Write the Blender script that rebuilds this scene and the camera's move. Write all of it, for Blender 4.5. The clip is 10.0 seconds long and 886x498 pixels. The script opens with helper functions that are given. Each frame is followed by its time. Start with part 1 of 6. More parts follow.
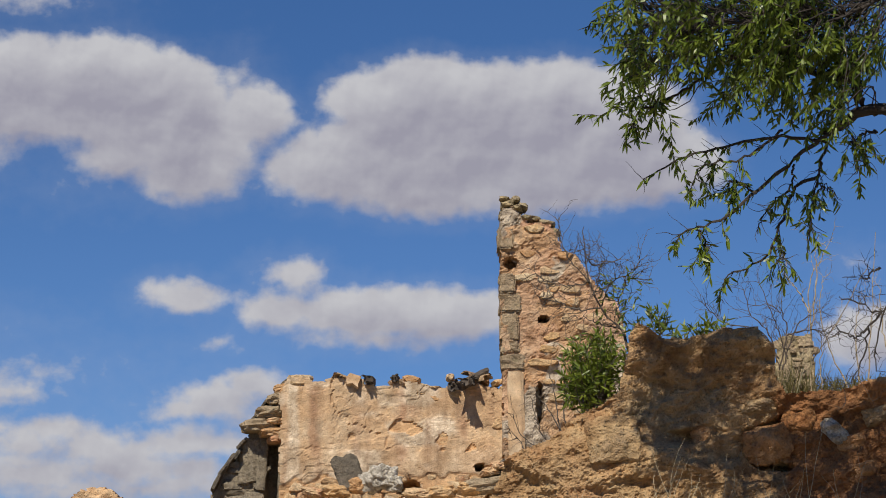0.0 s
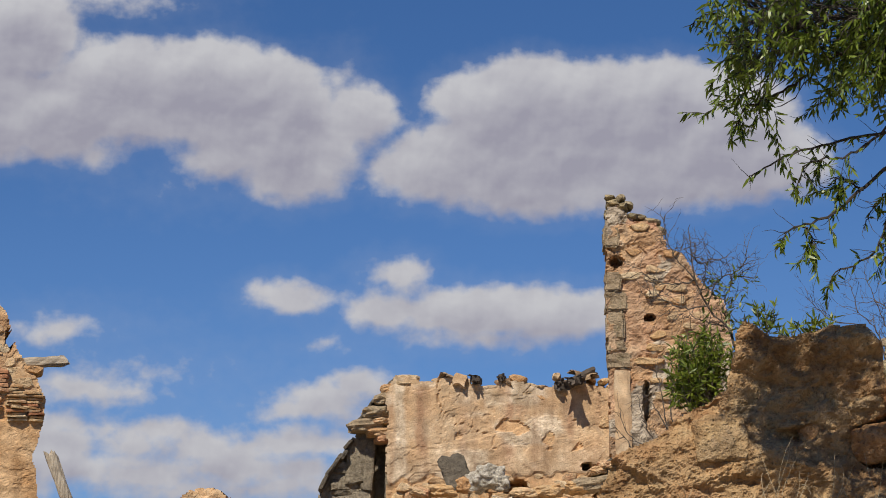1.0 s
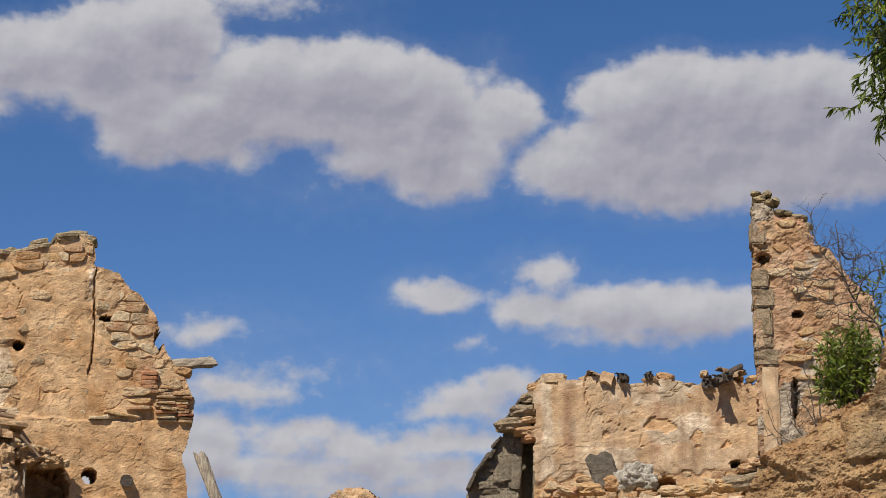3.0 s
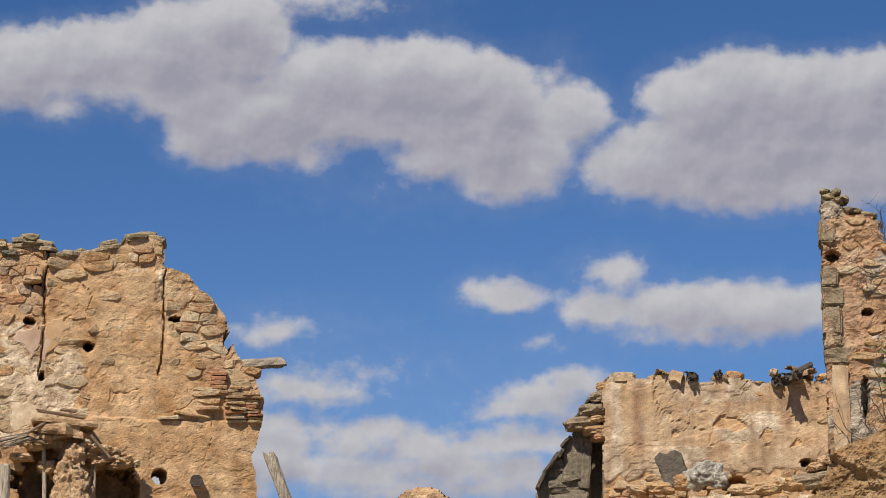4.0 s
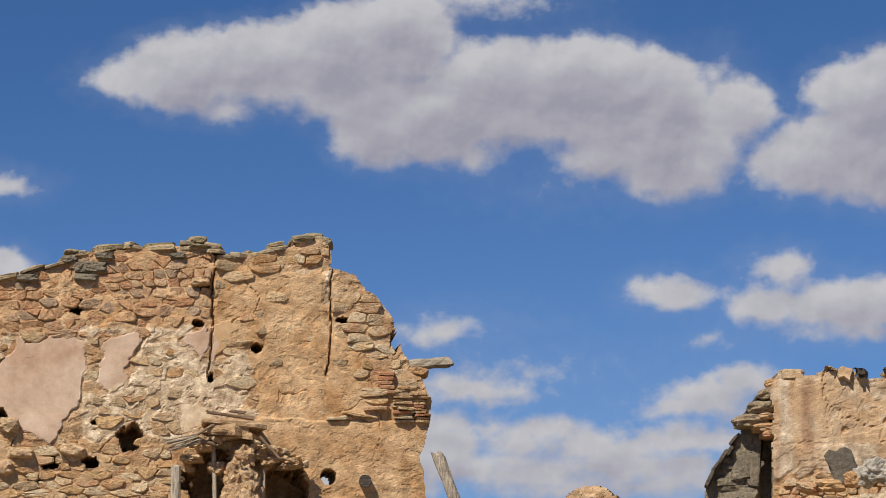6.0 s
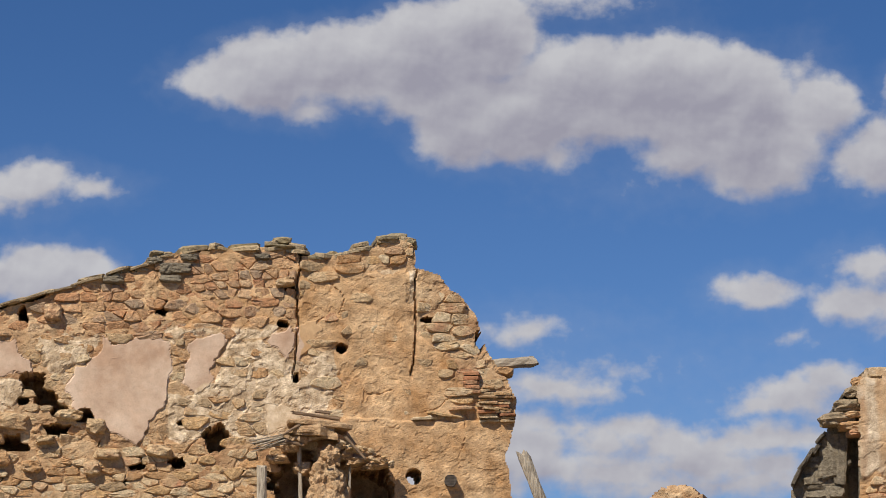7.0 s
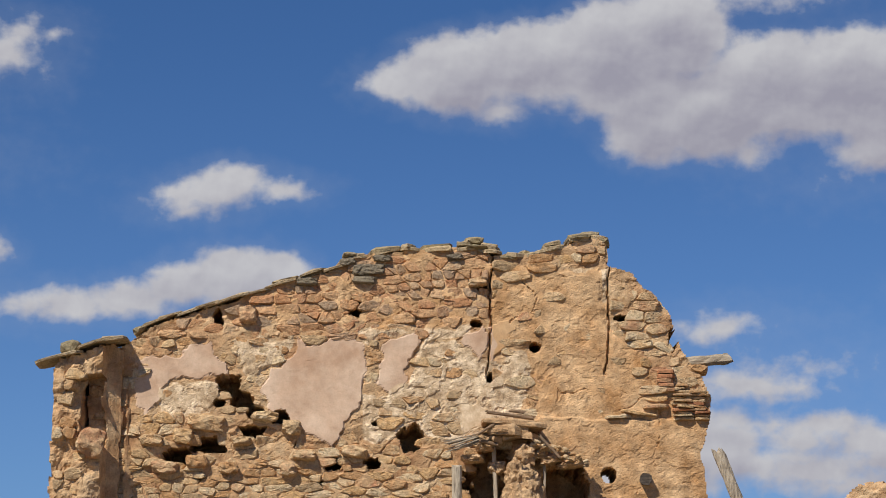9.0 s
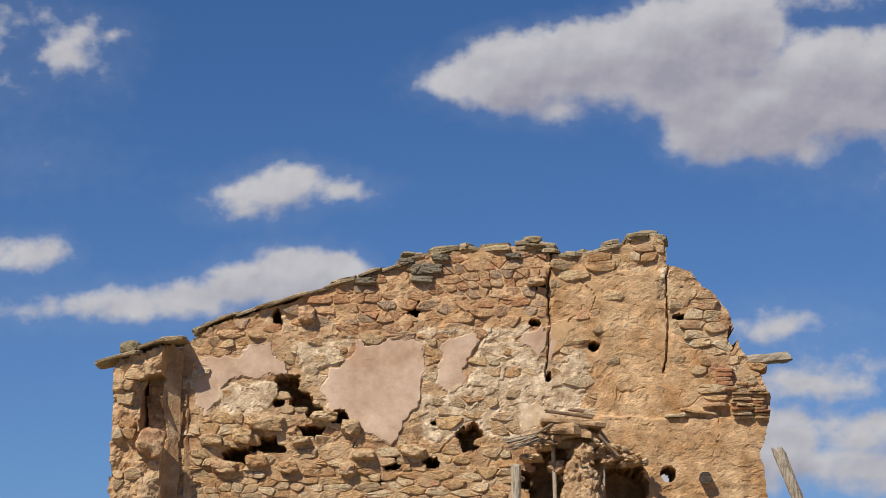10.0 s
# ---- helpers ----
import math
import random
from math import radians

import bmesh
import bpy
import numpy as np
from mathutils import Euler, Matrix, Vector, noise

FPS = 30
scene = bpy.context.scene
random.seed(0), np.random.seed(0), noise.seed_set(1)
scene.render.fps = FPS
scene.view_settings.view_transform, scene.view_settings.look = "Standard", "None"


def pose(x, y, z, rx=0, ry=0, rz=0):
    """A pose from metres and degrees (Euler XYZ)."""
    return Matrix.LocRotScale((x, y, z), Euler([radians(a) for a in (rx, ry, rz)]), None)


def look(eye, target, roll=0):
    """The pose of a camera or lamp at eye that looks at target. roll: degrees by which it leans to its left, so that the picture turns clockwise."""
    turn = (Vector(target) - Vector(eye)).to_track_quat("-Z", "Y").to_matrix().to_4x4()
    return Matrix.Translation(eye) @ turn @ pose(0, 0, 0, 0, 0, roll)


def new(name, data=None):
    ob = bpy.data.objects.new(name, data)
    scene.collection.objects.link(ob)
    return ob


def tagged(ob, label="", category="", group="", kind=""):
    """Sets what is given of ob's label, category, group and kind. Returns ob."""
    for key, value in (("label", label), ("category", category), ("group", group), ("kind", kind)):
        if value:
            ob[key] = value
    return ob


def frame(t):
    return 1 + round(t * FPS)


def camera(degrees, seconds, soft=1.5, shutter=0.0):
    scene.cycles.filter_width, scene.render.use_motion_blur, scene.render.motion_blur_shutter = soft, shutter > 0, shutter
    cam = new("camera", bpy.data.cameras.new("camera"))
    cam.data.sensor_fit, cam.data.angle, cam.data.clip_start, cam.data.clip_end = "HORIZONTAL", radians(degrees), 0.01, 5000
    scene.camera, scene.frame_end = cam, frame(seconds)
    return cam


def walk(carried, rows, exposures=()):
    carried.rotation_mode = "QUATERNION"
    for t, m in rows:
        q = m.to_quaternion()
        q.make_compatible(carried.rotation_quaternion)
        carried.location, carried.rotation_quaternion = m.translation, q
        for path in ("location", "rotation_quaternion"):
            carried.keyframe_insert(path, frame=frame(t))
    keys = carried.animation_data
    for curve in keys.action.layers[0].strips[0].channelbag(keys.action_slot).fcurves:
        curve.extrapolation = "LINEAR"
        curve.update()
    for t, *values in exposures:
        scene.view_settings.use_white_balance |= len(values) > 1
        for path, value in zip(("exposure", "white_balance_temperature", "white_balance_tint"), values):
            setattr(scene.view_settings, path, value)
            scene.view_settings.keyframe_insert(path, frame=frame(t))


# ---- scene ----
# ---------------------------------------------------------------- camera
cam = camera(17.665, 10.0, soft=0.95)
EYE = 1.6
ROWS = [
    (0.0, 0.0, 10.74), (0.5, 0.964, 10.734), (1.0, 2.157, 10.73), (1.5, 2.978, 10.724), (2.0, 3.706, 10.717),
    (2.5, 4.458, 10.712), (2.7, 4.73, 10.71), (3.8, 6.25, 10.697), (4.0, 6.532, 10.695), (4.5, 7.28, 10.687),
    (5.0, 8.349, 10.685), (5.5, 9.13, 10.683), (5.7, 9.43, 10.68), (6.8, 11.31, 10.672), (7.0, 11.64, 10.67),
    (7.5, 12.427, 10.668), (8.0, 13.506, 10.66), (8.5, 14.586, 10.663), (9.0, 15.565, 10.653), (9.5, 16.202, 10.64),
    (10.0, 16.758, 10.638),
]
walk(cam, [(t, pose(0, 0, EYE, 90 + pitch, 0, yaw)) for t, yaw, pitch in ROWS], exposures=[(0.0, 0.0), (10.0, 0.0)])

# ---------------------------------------------------------------- sun, sky and clouds
SUN_TO = Vector((-0.24, -0.62, 0.74)).normalized()
sun = new("sun", bpy.data.lights.new("sun", "SUN"))
sun.data.energy, sun.data.angle, sun.data.color = 5.2, radians(0.45), (1.0, 0.92, 0.79)
sun.matrix_world = look(SUN_TO * 60, (0, 0, 0))

# each cloud: lobes of centre (azimuth to the right, elevation) and half sizes, in degrees; thin ones have a fifth value
# large cloud over the tower
OVER_TOWER = [(-0.45, 13.47, 1.75, 1.27), (1.12, 13.53, 1.4, 1.05), (2.34, 13.58, 1.4, 1.02), (3.56, 13.11, 1.75, 1.19), (-2.14, 12.33, 1.57, 0.82), (-0.28, 12.06, 2.44, 0.82),
     (1.93, 12.16, 2.44, 0.86), (4.01, 12.25, 1.74, 0.74), (-2.78, 12.44, 0.93, 0.51), (4.94, 12.41, 0.93, 0.68), (-1.8, 13.75, 0.76, 0.62), (-3.66, 13.56, 0.56, 0.51),
     (-3.13, 13.4, 0.33, 0.34, 0.5), (-4.19, 13.89, 0.3, 0.41, 0.4),
     (-1.09, 12.85, 1.75, 0.91), (-3.83, 13.39, 0.7, 0.68),
     (0.65, 12.74, 2.8, 0.91), (2.51, 12.84, 2.33, 0.91)]
# long cloud to its left
LONG_CLOUD = [(-16.5, 13.99, 0.84, 0.41), (-15.23, 14.13, 1.41, 0.89), (-13.73, 14.39, 1.64, 0.91), (-11.99, 14.65, 1.53, 1.05), (-10.82, 14.88, 1.29, 1.08), (-11.27, 13.13, 1.12, 0.91),
     (-10.11, 13.25, 1.63, 1.0), (-8.71, 13.76, 1.87, 1.16), (-7.08, 13.81, 1.87, 1.19), (-5.68, 13.51, 1.4, 1.25), (-5.23, 12.37, 1.34, 0.85), (-6.5, 12.67, 1.28, 0.66),
     (-4.41, 12.92, 0.72, 0.68), (-14.41, 13.48, 0.58, 0.32), (-9.29, 12.49, 0.56, 0.36), (-9.41, 15.66, 1.53, 0.34, 0.6), (-8.47, 15.54, 0.71, 0.2, 0.5), (-4.23, 13.71, 0.47, 0.68, 0.5),
     (-7.44, 11.88, 0.52, 0.14, 0.35),
     (-11.74, 13.8, 1.64, 0.74), (-12.91, 13.95, 1.29, 0.51)]
# middle clouds beside the tower
MIDDLE_CLOUDS = [(-5.22, 9.77, 0.88, 0.38), (-5.67, 9.8, 0.44, 0.2), (-2.99, 10.2, 0.6, 0.36), (-3.5, 10.28, 0.3, 0.2, 0.6), (-3.27, 9.49, 0.98, 0.45), (-1.89, 9.42, 1.32, 0.57),
     (-0.97, 9.44, 1.38, 0.61), (0.18, 9.39, 1.27, 0.62), (0.99, 9.44, 1.04, 0.45), (-1.42, 8.93, 1.61, 0.27), (-4.46, 8.78, 0.41, 0.15, 0.6), (8.62, 8.84, 1.04, 0.7),
     (8.38, 10.36, 0.28, 0.15, 0.5)]
# low banks near the skyline
LOW_BANKS = [(-3.76, 8.01, 0.71, 0.34), (-4.39, 7.78, 0.92, 0.32), (-5.06, 7.46, 0.97, 0.23), (-4.04, 7.35, 0.69, 0.16), (-5.28, 6.84, 1.03, 0.36), (-4.37, 6.8, 0.69, 0.32),
     (-6.07, 6.75, 0.4, 0.2), (-7.88, 7.03, 1.03, 0.3), (-7.2, 6.79, 0.74, 0.28), (-8.43, 6.71, 0.8, 0.32), (-6.4, 6.29, 1.49, 0.43), (-5.04, 6.28, 0.97, 0.34),
     (-8.19, 6.1, 1.26, 0.38), (-6.05, 5.87, 1.71, 0.23), (-8.68, 7.8, 0.63, 0.16, 0.6), (-8.58, 8.16, 0.86, 0.18, 0.3), (-10.08, 8.98, 0.83, 0.36, 0.7),
     (-9.28, 9.16, 0.46, 0.11, 0.4), (-9.16, 7.83, 1.06, 0.27), (-9.84, 7.97, 0.55, 0.23), (-8.59, 8.26, 1.03, 0.14, 0.35), (-8.92, 7.07, 1.26, 0.25, 0.7), (-9.84, 7.18, 0.6, 0.28),
     (-9.6, 6.27, 1.03, 0.36), (-10.52, 6.61, 1.03, 0.57), (-11.64, 6.03, 2.29, 0.45), (-4.61, 7.61, 1.03, 0.32), (-9.83, 6.61, 0.69, 0.57),
     (-6.86, 6.62, 1.26, 0.34), (-5.15, 5.97, 1.37, 0.25), (-7.51, 5.83, 1.6, 0.25), (-8.42, 6.37, 0.8, 0.27)]
# clouds over the gabled wall
OVER_GABLE = [(-20.05, 11.88, 0.79, 0.43), (-20.63, 11.67, 0.87, 0.34), (-18.89, 11.83, 0.64, 0.23), (-20.74, 11.36, 0.64, 0.18), (-19.88, 12.13, 0.46, 0.25), (-19.8, 10.07, 1.06, 0.68),
     (-18.88, 10.19, 0.64, 0.43), (-20.83, 9.89, 0.81, 0.51), (-21.86, 9.57, 0.92, 0.4), (-23.11, 9.49, 1.15, 0.34), (-24.36, 9.35, 0.92, 0.23, 0.7), (-25.26, 9.3, 0.81, 0.16, 0.5),
     (-25.18, 10.4, 0.69, 0.32), (-24.73, 10.55, 0.3, 0.23), (-25.85, 10.35, 0.46, 0.25), (-24.48, 14.38, 0.56, 0.48, 0.75), (-24.15, 14.78, 0.31, 0.36, 0.7), (-23.73, 14.09, 0.18, 0.17, 0.4),
     (-23.51, 14.8, 0.31, 0.23, 0.45), (-25.19, 15.08, 0.59, 0.3, 0.35), (-25.84, 14.89, 0.21, 0.68, 0.4), (-25.67, 13.72, 0.41, 0.15, 0.35), (-25.23, 12.28, 0.33, 0.11, 0.3)]
CLOUDS = [OVER_TOWER, LONG_CLOUD, MIDDLE_CLOUDS, LOW_BANKS, OVER_GABLE]

world = bpy.data.worlds.new("sky")
scene.world = world
world.use_nodes = True
wt = world.node_tree
wt.nodes.clear()


def wire(tree, kind, inputs=None, **settings):
    """A node with its settings; inputs are values or sockets by index or name."""
    node = tree.nodes.new(kind)
    if "operation" in settings:
        node.operation = settings["operation"]
    if "use_clamp" in settings:
        node.use_clamp = settings["use_clamp"]
    if "interpolation_type" in settings:
        node.interpolation_type = settings["interpolation_type"]
    if "data_type" in settings:
        node.data_type = settings["data_type"]
    if "blend_type" in settings:
        node.blend_type = settings["blend_type"]
    if "attribute_name" in settings:
        node.attribute_name = settings["attribute_name"]
    if "node_tree" in settings:
        node.node_tree = settings["node_tree"]
    for key, value in (inputs or {}).items():
        if isinstance(value, bpy.types.NodeSocket):
            tree.links.new(value, node.inputs[key])
        else:
            node.inputs[key].default_value = value
    return node


def calc(tree, op, a, b=0.0, clamp=False):
    return wire(tree, "ShaderNodeMath", {0: a, 1: b}, operation=op, use_clamp=clamp).outputs[0]


def cloud_group():
    tree = bpy.data.node_groups.new("cloud_cover", "ShaderNodeTree")
    tree.interface.new_socket("place", in_out="INPUT", socket_type="NodeSocketVector")
    tree.interface.new_socket("cover", in_out="OUTPUT", socket_type="NodeSocketFloat")
    entry, leave = tree.nodes.new("NodeGroupInput"), tree.nodes.new("NodeGroupOutput")
    best = None
    for cloud in CLOUDS:
        for az, el, wide, tall, *thin in cloud:
            k = (1 / wide, 1 / tall, 1)
            q = wire(tree, "ShaderNodeVectorMath", {0: entry.outputs[0], 1: k, 2: (-az * k[0], -el * k[1], 0)}, operation="MULTIPLY_ADD").outputs[0]
            d = wire(tree, "ShaderNodeVectorMath", {0: q}, operation="LENGTH").outputs["Value"]
            depth = min(tall, wide) * (thin[0] if thin else 1.0)  # how thick the vapour is, in degrees
            sink = 0.0 if not thin else 0.10 * (1 - thin[0])
            d = wire(tree, "ShaderNodeMath", {0: d, 1: depth, 2: sink - depth}, operation="MULTIPLY_ADD").outputs[0]
            best = d if best is None else wire(tree, "ShaderNodeMath", {0: best, 1: d, 2: 0.3}, operation="SMOOTH_MIN").outputs[0]
    tree.links.new(calc(tree, "MULTIPLY", best, -1.0), leave.inputs[0])
    return tree


def build_sky():
    tree = wt
    ray = wire(tree, "ShaderNodeTexCoord").outputs["Generated"]
    axes = wire(tree, "ShaderNodeSeparateXYZ", {0: ray})
    az = calc(tree, "MULTIPLY", calc(tree, "ARCTAN2", axes.outputs[0], axes.outputs[1]), 57.2958)
    el = calc(tree, "MULTIPLY", calc(tree, "ARCSINE", axes.outputs[2]), 57.2958)
    place = wire(tree, "ShaderNodeCombineXYZ", {0: az, 1: el, 2: 0.0}).outputs[0]

    def ripple(scale, amount, detail, at, rough=0.55):
        n = wire(tree, "ShaderNodeTexNoise", {"Vector": at, "Scale": scale, "Detail": detail, "Roughness": rough})
        off = wire(tree, "ShaderNodeVectorMath", {0: n.outputs["Color"], 1: (0.5, 0.5, 0.5)}, operation="SUBTRACT").outputs[0]
        return wire(tree, "ShaderNodeVectorMath", {0: off, 1: (amount, amount * 0.7, 0)}, operation="MULTIPLY").outputs[0]

    def plus(a, b):
        return wire(tree, "ShaderNodeVectorMath", {0: a, 1: b}, operation="ADD").outputs[0]

    broad = plus(place, ripple(0.8, 0.42, 2.0, place, 0.45))
    warped = plus(broad, ripple(2.2, 0.34, 3.0, place, 0.5))
    group = cloud_group()
    here = wire(tree, "ShaderNodeGroup", {"place": warped}, node_tree=group).outputs[0]
    above = wire(tree, "ShaderNodeGroup", {"place": plus(broad, (-0.10, 0.50, 0))}, node_tree=group).outputs[0]

    def fluff(at, stretch, scale, detail, rough):
        v = wire(tree, "ShaderNodeVectorMath", {0: at, 1: stretch}, operation="MULTIPLY").outputs[0]
        return wire(tree, "ShaderNodeTexNoise", {"Vector": v, "Scale": scale, "Detail": detail, "Roughness": rough}).outputs["Fac"]

    # thick vapour above keeps the light from the underside
    shade = wire(tree, "ShaderNodeMapRange", {0: above, 1: -0.2, 2: 0.75, 3: 1.0, 4: 0.0}, interpolation_type="SMOOTHSTEP").outputs[0]
    knobs = calc(tree, "MULTIPLY", calc(tree, "SUBTRACT", fluff(place, (1, 1.2, 1), 2.6, 5.0, 0.5), 0.5), 0.36)
    body = calc(tree, "ADD", calc(tree, "ADD", here, 0.015), knobs)
    # undersides fray out, tops are crisp
    fray = wire(tree, "ShaderNodeMapRange", {0: shade, 1: 0.1, 2: 0.9, 3: 0.36, 4: 0.22}).outputs[0]
    core = wire(tree, "ShaderNodeMapRange", {0: body, 1: -0.08, 2: fray, 3: 0.0, 4: 1.0}, interpolation_type="SMOOTHSTEP").outputs[0]
    veil = wire(tree, "ShaderNodeMapRange", {0: body, 1: -0.35, 2: 0.1, 3: 0.0, 4: 0.09}, interpolation_type="SMOOTHSTEP").outputs[0]
    mask = calc(tree, "MAXIMUM", core, veil)
    heap = fluff(place, (1, 1, 1), 1.0, 3.0, 0.45)
    puff = fluff(plus(place, (-0.10, 0.22, 0)), (1, 1, 1), 1.0, 3.0, 0.45)
    billow = calc(tree, "MULTIPLY", calc(tree, "SUBTRACT", heap, puff), 1.15)
    curl = fluff(broad, (1, 1, 1), 2.6, 4.0, 0.5)
    knob = fluff(plus(broad, (-0.05, 0.10, 0)), (1, 1, 1), 2.6, 4.0, 0.5)
    billow = calc(tree, "ADD", billow, calc(tree, "MULTIPLY", calc(tree, "SUBTRACT", curl, knob), 0.35))
    layers = calc(tree, "MULTIPLY", calc(tree, "SUBTRACT", fluff(place, (0.35, 1.9, 1), 1.1, 4.0, 0.5), 0.5), 0.4)
    lit = calc(tree, "ADD", calc(tree, "ADD", calc(tree, "MULTIPLY", shade, 0.72), calc(tree, "ADD", billow, layers)), 0.14, clamp=True)
    tone = wire(tree, "ShaderNodeMix", {0: lit, 6: (0.325, 0.318, 0.385, 1), 7: (0.54, 0.54, 0.568, 1)}, data_type="RGBA").outputs[2]
    dome = wire(tree, "ShaderNodeTexSky")
    dome.sky_type, dome.sun_disc = "NISHITA", False
    dome.sun_elevation, dome.sun_rotation = math.asin(SUN_TO.z), math.atan2(SUN_TO.x, SUN_TO.y)
    dome.altitude, dome.air_density, dome.dust_density, dome.ozone_density = 900.0, 1.0, 0.05, 3.0
    sky = dome.outputs[0]
    # clear dry air: deeper blue away from the skyline
    height = wire(tree, "ShaderNodeMapRange", {0: el, 1: 6.0, 2: 16.0}, interpolation_type="SMOOTHSTEP").outputs[0]
    air = wire(tree, "ShaderNodeMix", {0: height, 6: (0.0375, 0.0525, 0.077, 1), 7: (0.029, 0.0455, 0.068, 1)}, data_type="RGBA").outputs[2]
    blue = wire(tree, "ShaderNodeMix", {0: 1.0, 6: sky, 7: air}, data_type="RGBA", blend_type="MULTIPLY").outputs[2]
    both = wire(tree, "ShaderNodeMix", {0: mask, 6: blue, 7: tone}, data_type="RGBA").outputs[2]
    back = wire(tree, "ShaderNodeBackground", {"Color": both, "Strength": 1.0})
    wire(tree, "ShaderNodeOutputWorld", {"Surface": back.outputs[0]})


build_sky()

# ---------------------------------------------------------------- materials


def stone_like(name, colours, scale=6.0, rough=0.92, bump=0.5, fine=60.0, per_object=0.0, stain=None, lichen=0.0, streak=0.0, zones=None, blur=(0.4, 0.6), smooth_coat=False):
    """A mineral surface: colours mixed by broad and fine noise, with grain and relief at real size."""
    m = bpy.data.materials.new(name)
    m.use_nodes = True
    t = m.node_tree
    bsdf = t.nodes["Principled BSDF"]
    bsdf.inputs["Roughness"].default_value = rough
    bsdf.inputs["Specular IOR Level"].default_value = 0.25
    at = wire(t, "ShaderNodeTexCoord").outputs["Object"]
    if per_object:
        info = wire(t, "ShaderNodeObjectInfo")
        at = wire(t, "ShaderNodeVectorMath", {0: at, 1: info.outputs["Location"]}, operation="ADD").outputs[0]
    big = wire(t, "ShaderNodeTexNoise", {"Vector": at, "Scale": scale, "Detail": 5.0, "Roughness": 0.6}).outputs["Fac"]
    small = wire(t, "ShaderNodeTexNoise", {"Vector": at, "Scale": fine, "Detail": 4.0, "Roughness": 0.7}).outputs["Fac"]
    mid = wire(t, "ShaderNodeTexNoise", {"Vector": at, "Scale": scale * 3.3, "Detail": 6.0, "Roughness": 0.65}).outputs["Fac"]
    pick = wire(t, "ShaderNodeMapRange", {0: big, 1: 0.34, 2: 0.66}).outputs[0]
    if per_object:
        isle = wire(t, "ShaderNodeNewGeometry").outputs["Random Per Island"]
        mixr = calc(t, "FRACT", calc(t, "ADD", info.outputs["Random"], isle))
        pick = calc(t, "ADD", calc(t, "MULTIPLY", mixr, per_object), calc(t, "MULTIPLY", pick, 1 - per_object))
    ramp = wire(t, "ShaderNodeValToRGB", {0: pick})
    while len(ramp.color_ramp.elements) < len(colours):
        ramp.color_ramp.elements.new(0.5)
    for i, c in enumerate(colours):
        ramp.color_ramp.elements[i].position = i / (len(colours) - 1)
        ramp.color_ramp.elements[i].color = (*c, 1)
    col = ramp.outputs[0]
    relief = calc(t, "ADD", calc(t, "MULTIPLY", mid, 0.7), calc(t, "MULTIPLY", small, 0.3))

    def over(base, colour, fac):
        return wire(t, "ShaderNodeMix", {0: fac, 6: base, 7: colour}, data_type="RGBA").outputs[2]

    plain = None
    if zones:
        layer = wire(t, "ShaderNodeAttribute", attribute_name="zone")
        part3 = wire(t, "ShaderNodeSeparateColor", {0: layer.outputs["Color"]})
        wob = calc(t, "MULTIPLY", calc(t, "SUBTRACT", mid, 0.5), 0.55)
        for i, (lo, hi) in enumerate(zones):
            own = over((*lo, 1), (*hi, 1), wire(t, "ShaderNodeMapRange", {0: mid if i == 1 else big, 1: 0.35, 2: 0.65}).outputs[0])
            f = wire(t, "ShaderNodeMapRange", {0: calc(t, "ADD", part3.outputs[i], wob), 1: blur[0], 2: blur[1]}).outputs[0]
            col = over(col, own, f)
            if i == 0 and smooth_coat:
                plain = f
    if stain:
        rust = wire(t, "ShaderNodeTexNoise", {"Vector": at, "Scale": scale * 0.35, "Detail": 5.0, "Roughness": 0.7}).outputs["Fac"]
        col = over(col, (*stain, 1), wire(t, "ShaderNodeMapRange", {0: rust, 1: 0.55, 2: 0.75, 3: 0.0, 4: 0.6}).outputs[0])
    if streak:
        long = wire(t, "ShaderNodeVectorMath", {0: at, 1: (2.2, 1.0, 0.22)}, operation="MULTIPLY").outputs[0]
        run = wire(t, "ShaderNodeTexNoise", {"Vector": long, "Scale": 1.6, "Detail": 6.0, "Roughness": 0.65}).outputs["Fac"]
        col = over(col, (0.25, 0.145, 0.09, 1), wire(t, "ShaderNodeMapRange", {0: run, 1: 0.50, 2: 0.66, 3: 0.0, 4: streak}).outputs[0])
    if lichen:
        moss = wire(t, "ShaderNodeTexNoise", {"Vector": at, "Scale": 9.0, "Detail": 6.0, "Roughness": 0.75}).outputs["Fac"]
        col = over(col, (0.13, 0.115, 0.06, 1), wire(t, "ShaderNodeMapRange", {0: moss, 1: 0.62 - 0.3 * lichen, 2: 0.72, 3: 0.0, 4: 0.85}).outputs[0])
    rawness = 1.0 if plain is None else wire(t, "ShaderNodeMapRange", {0: plain, 3: 1.0, 4: 0.34}).outputs[0]
    grain = wire(t, "ShaderNodeMapRange", {0: relief, 1: 0.32, 2: 0.68, 3: 0.55, 4: 1.36}).outputs[0]
    grain = calc(t, "MULTIPLY", grain, wire(t, "ShaderNodeMapRange", {0: small, 1: 0.30, 2: 0.41, 3: 0.6, 4: 1.0}).outputs[0])
    col = wire(t, "ShaderNodeMix", {0: rawness, 6: col, 7: grain}, data_type="RGBA", blend_type="MULTIPLY").outputs[2]
    chip = wire(t, "ShaderNodeTexVoronoi", {"Vector": at, "Scale": 34.0, "Randomness": 1.0}).outputs["Distance"]
    relief = calc(t, "ADD", relief, calc(t, "MULTIPLY", calc(t, "MINIMUM", chip, 0.35), 0.7))
    t.links.new(col, bsdf.inputs["Base Color"])
    if plain is not None:
        relief = calc(t, "MULTIPLY", relief, wire(t, "ShaderNodeMapRange", {0: plain, 3: 1.0, 4: 0.1}).outputs[0])
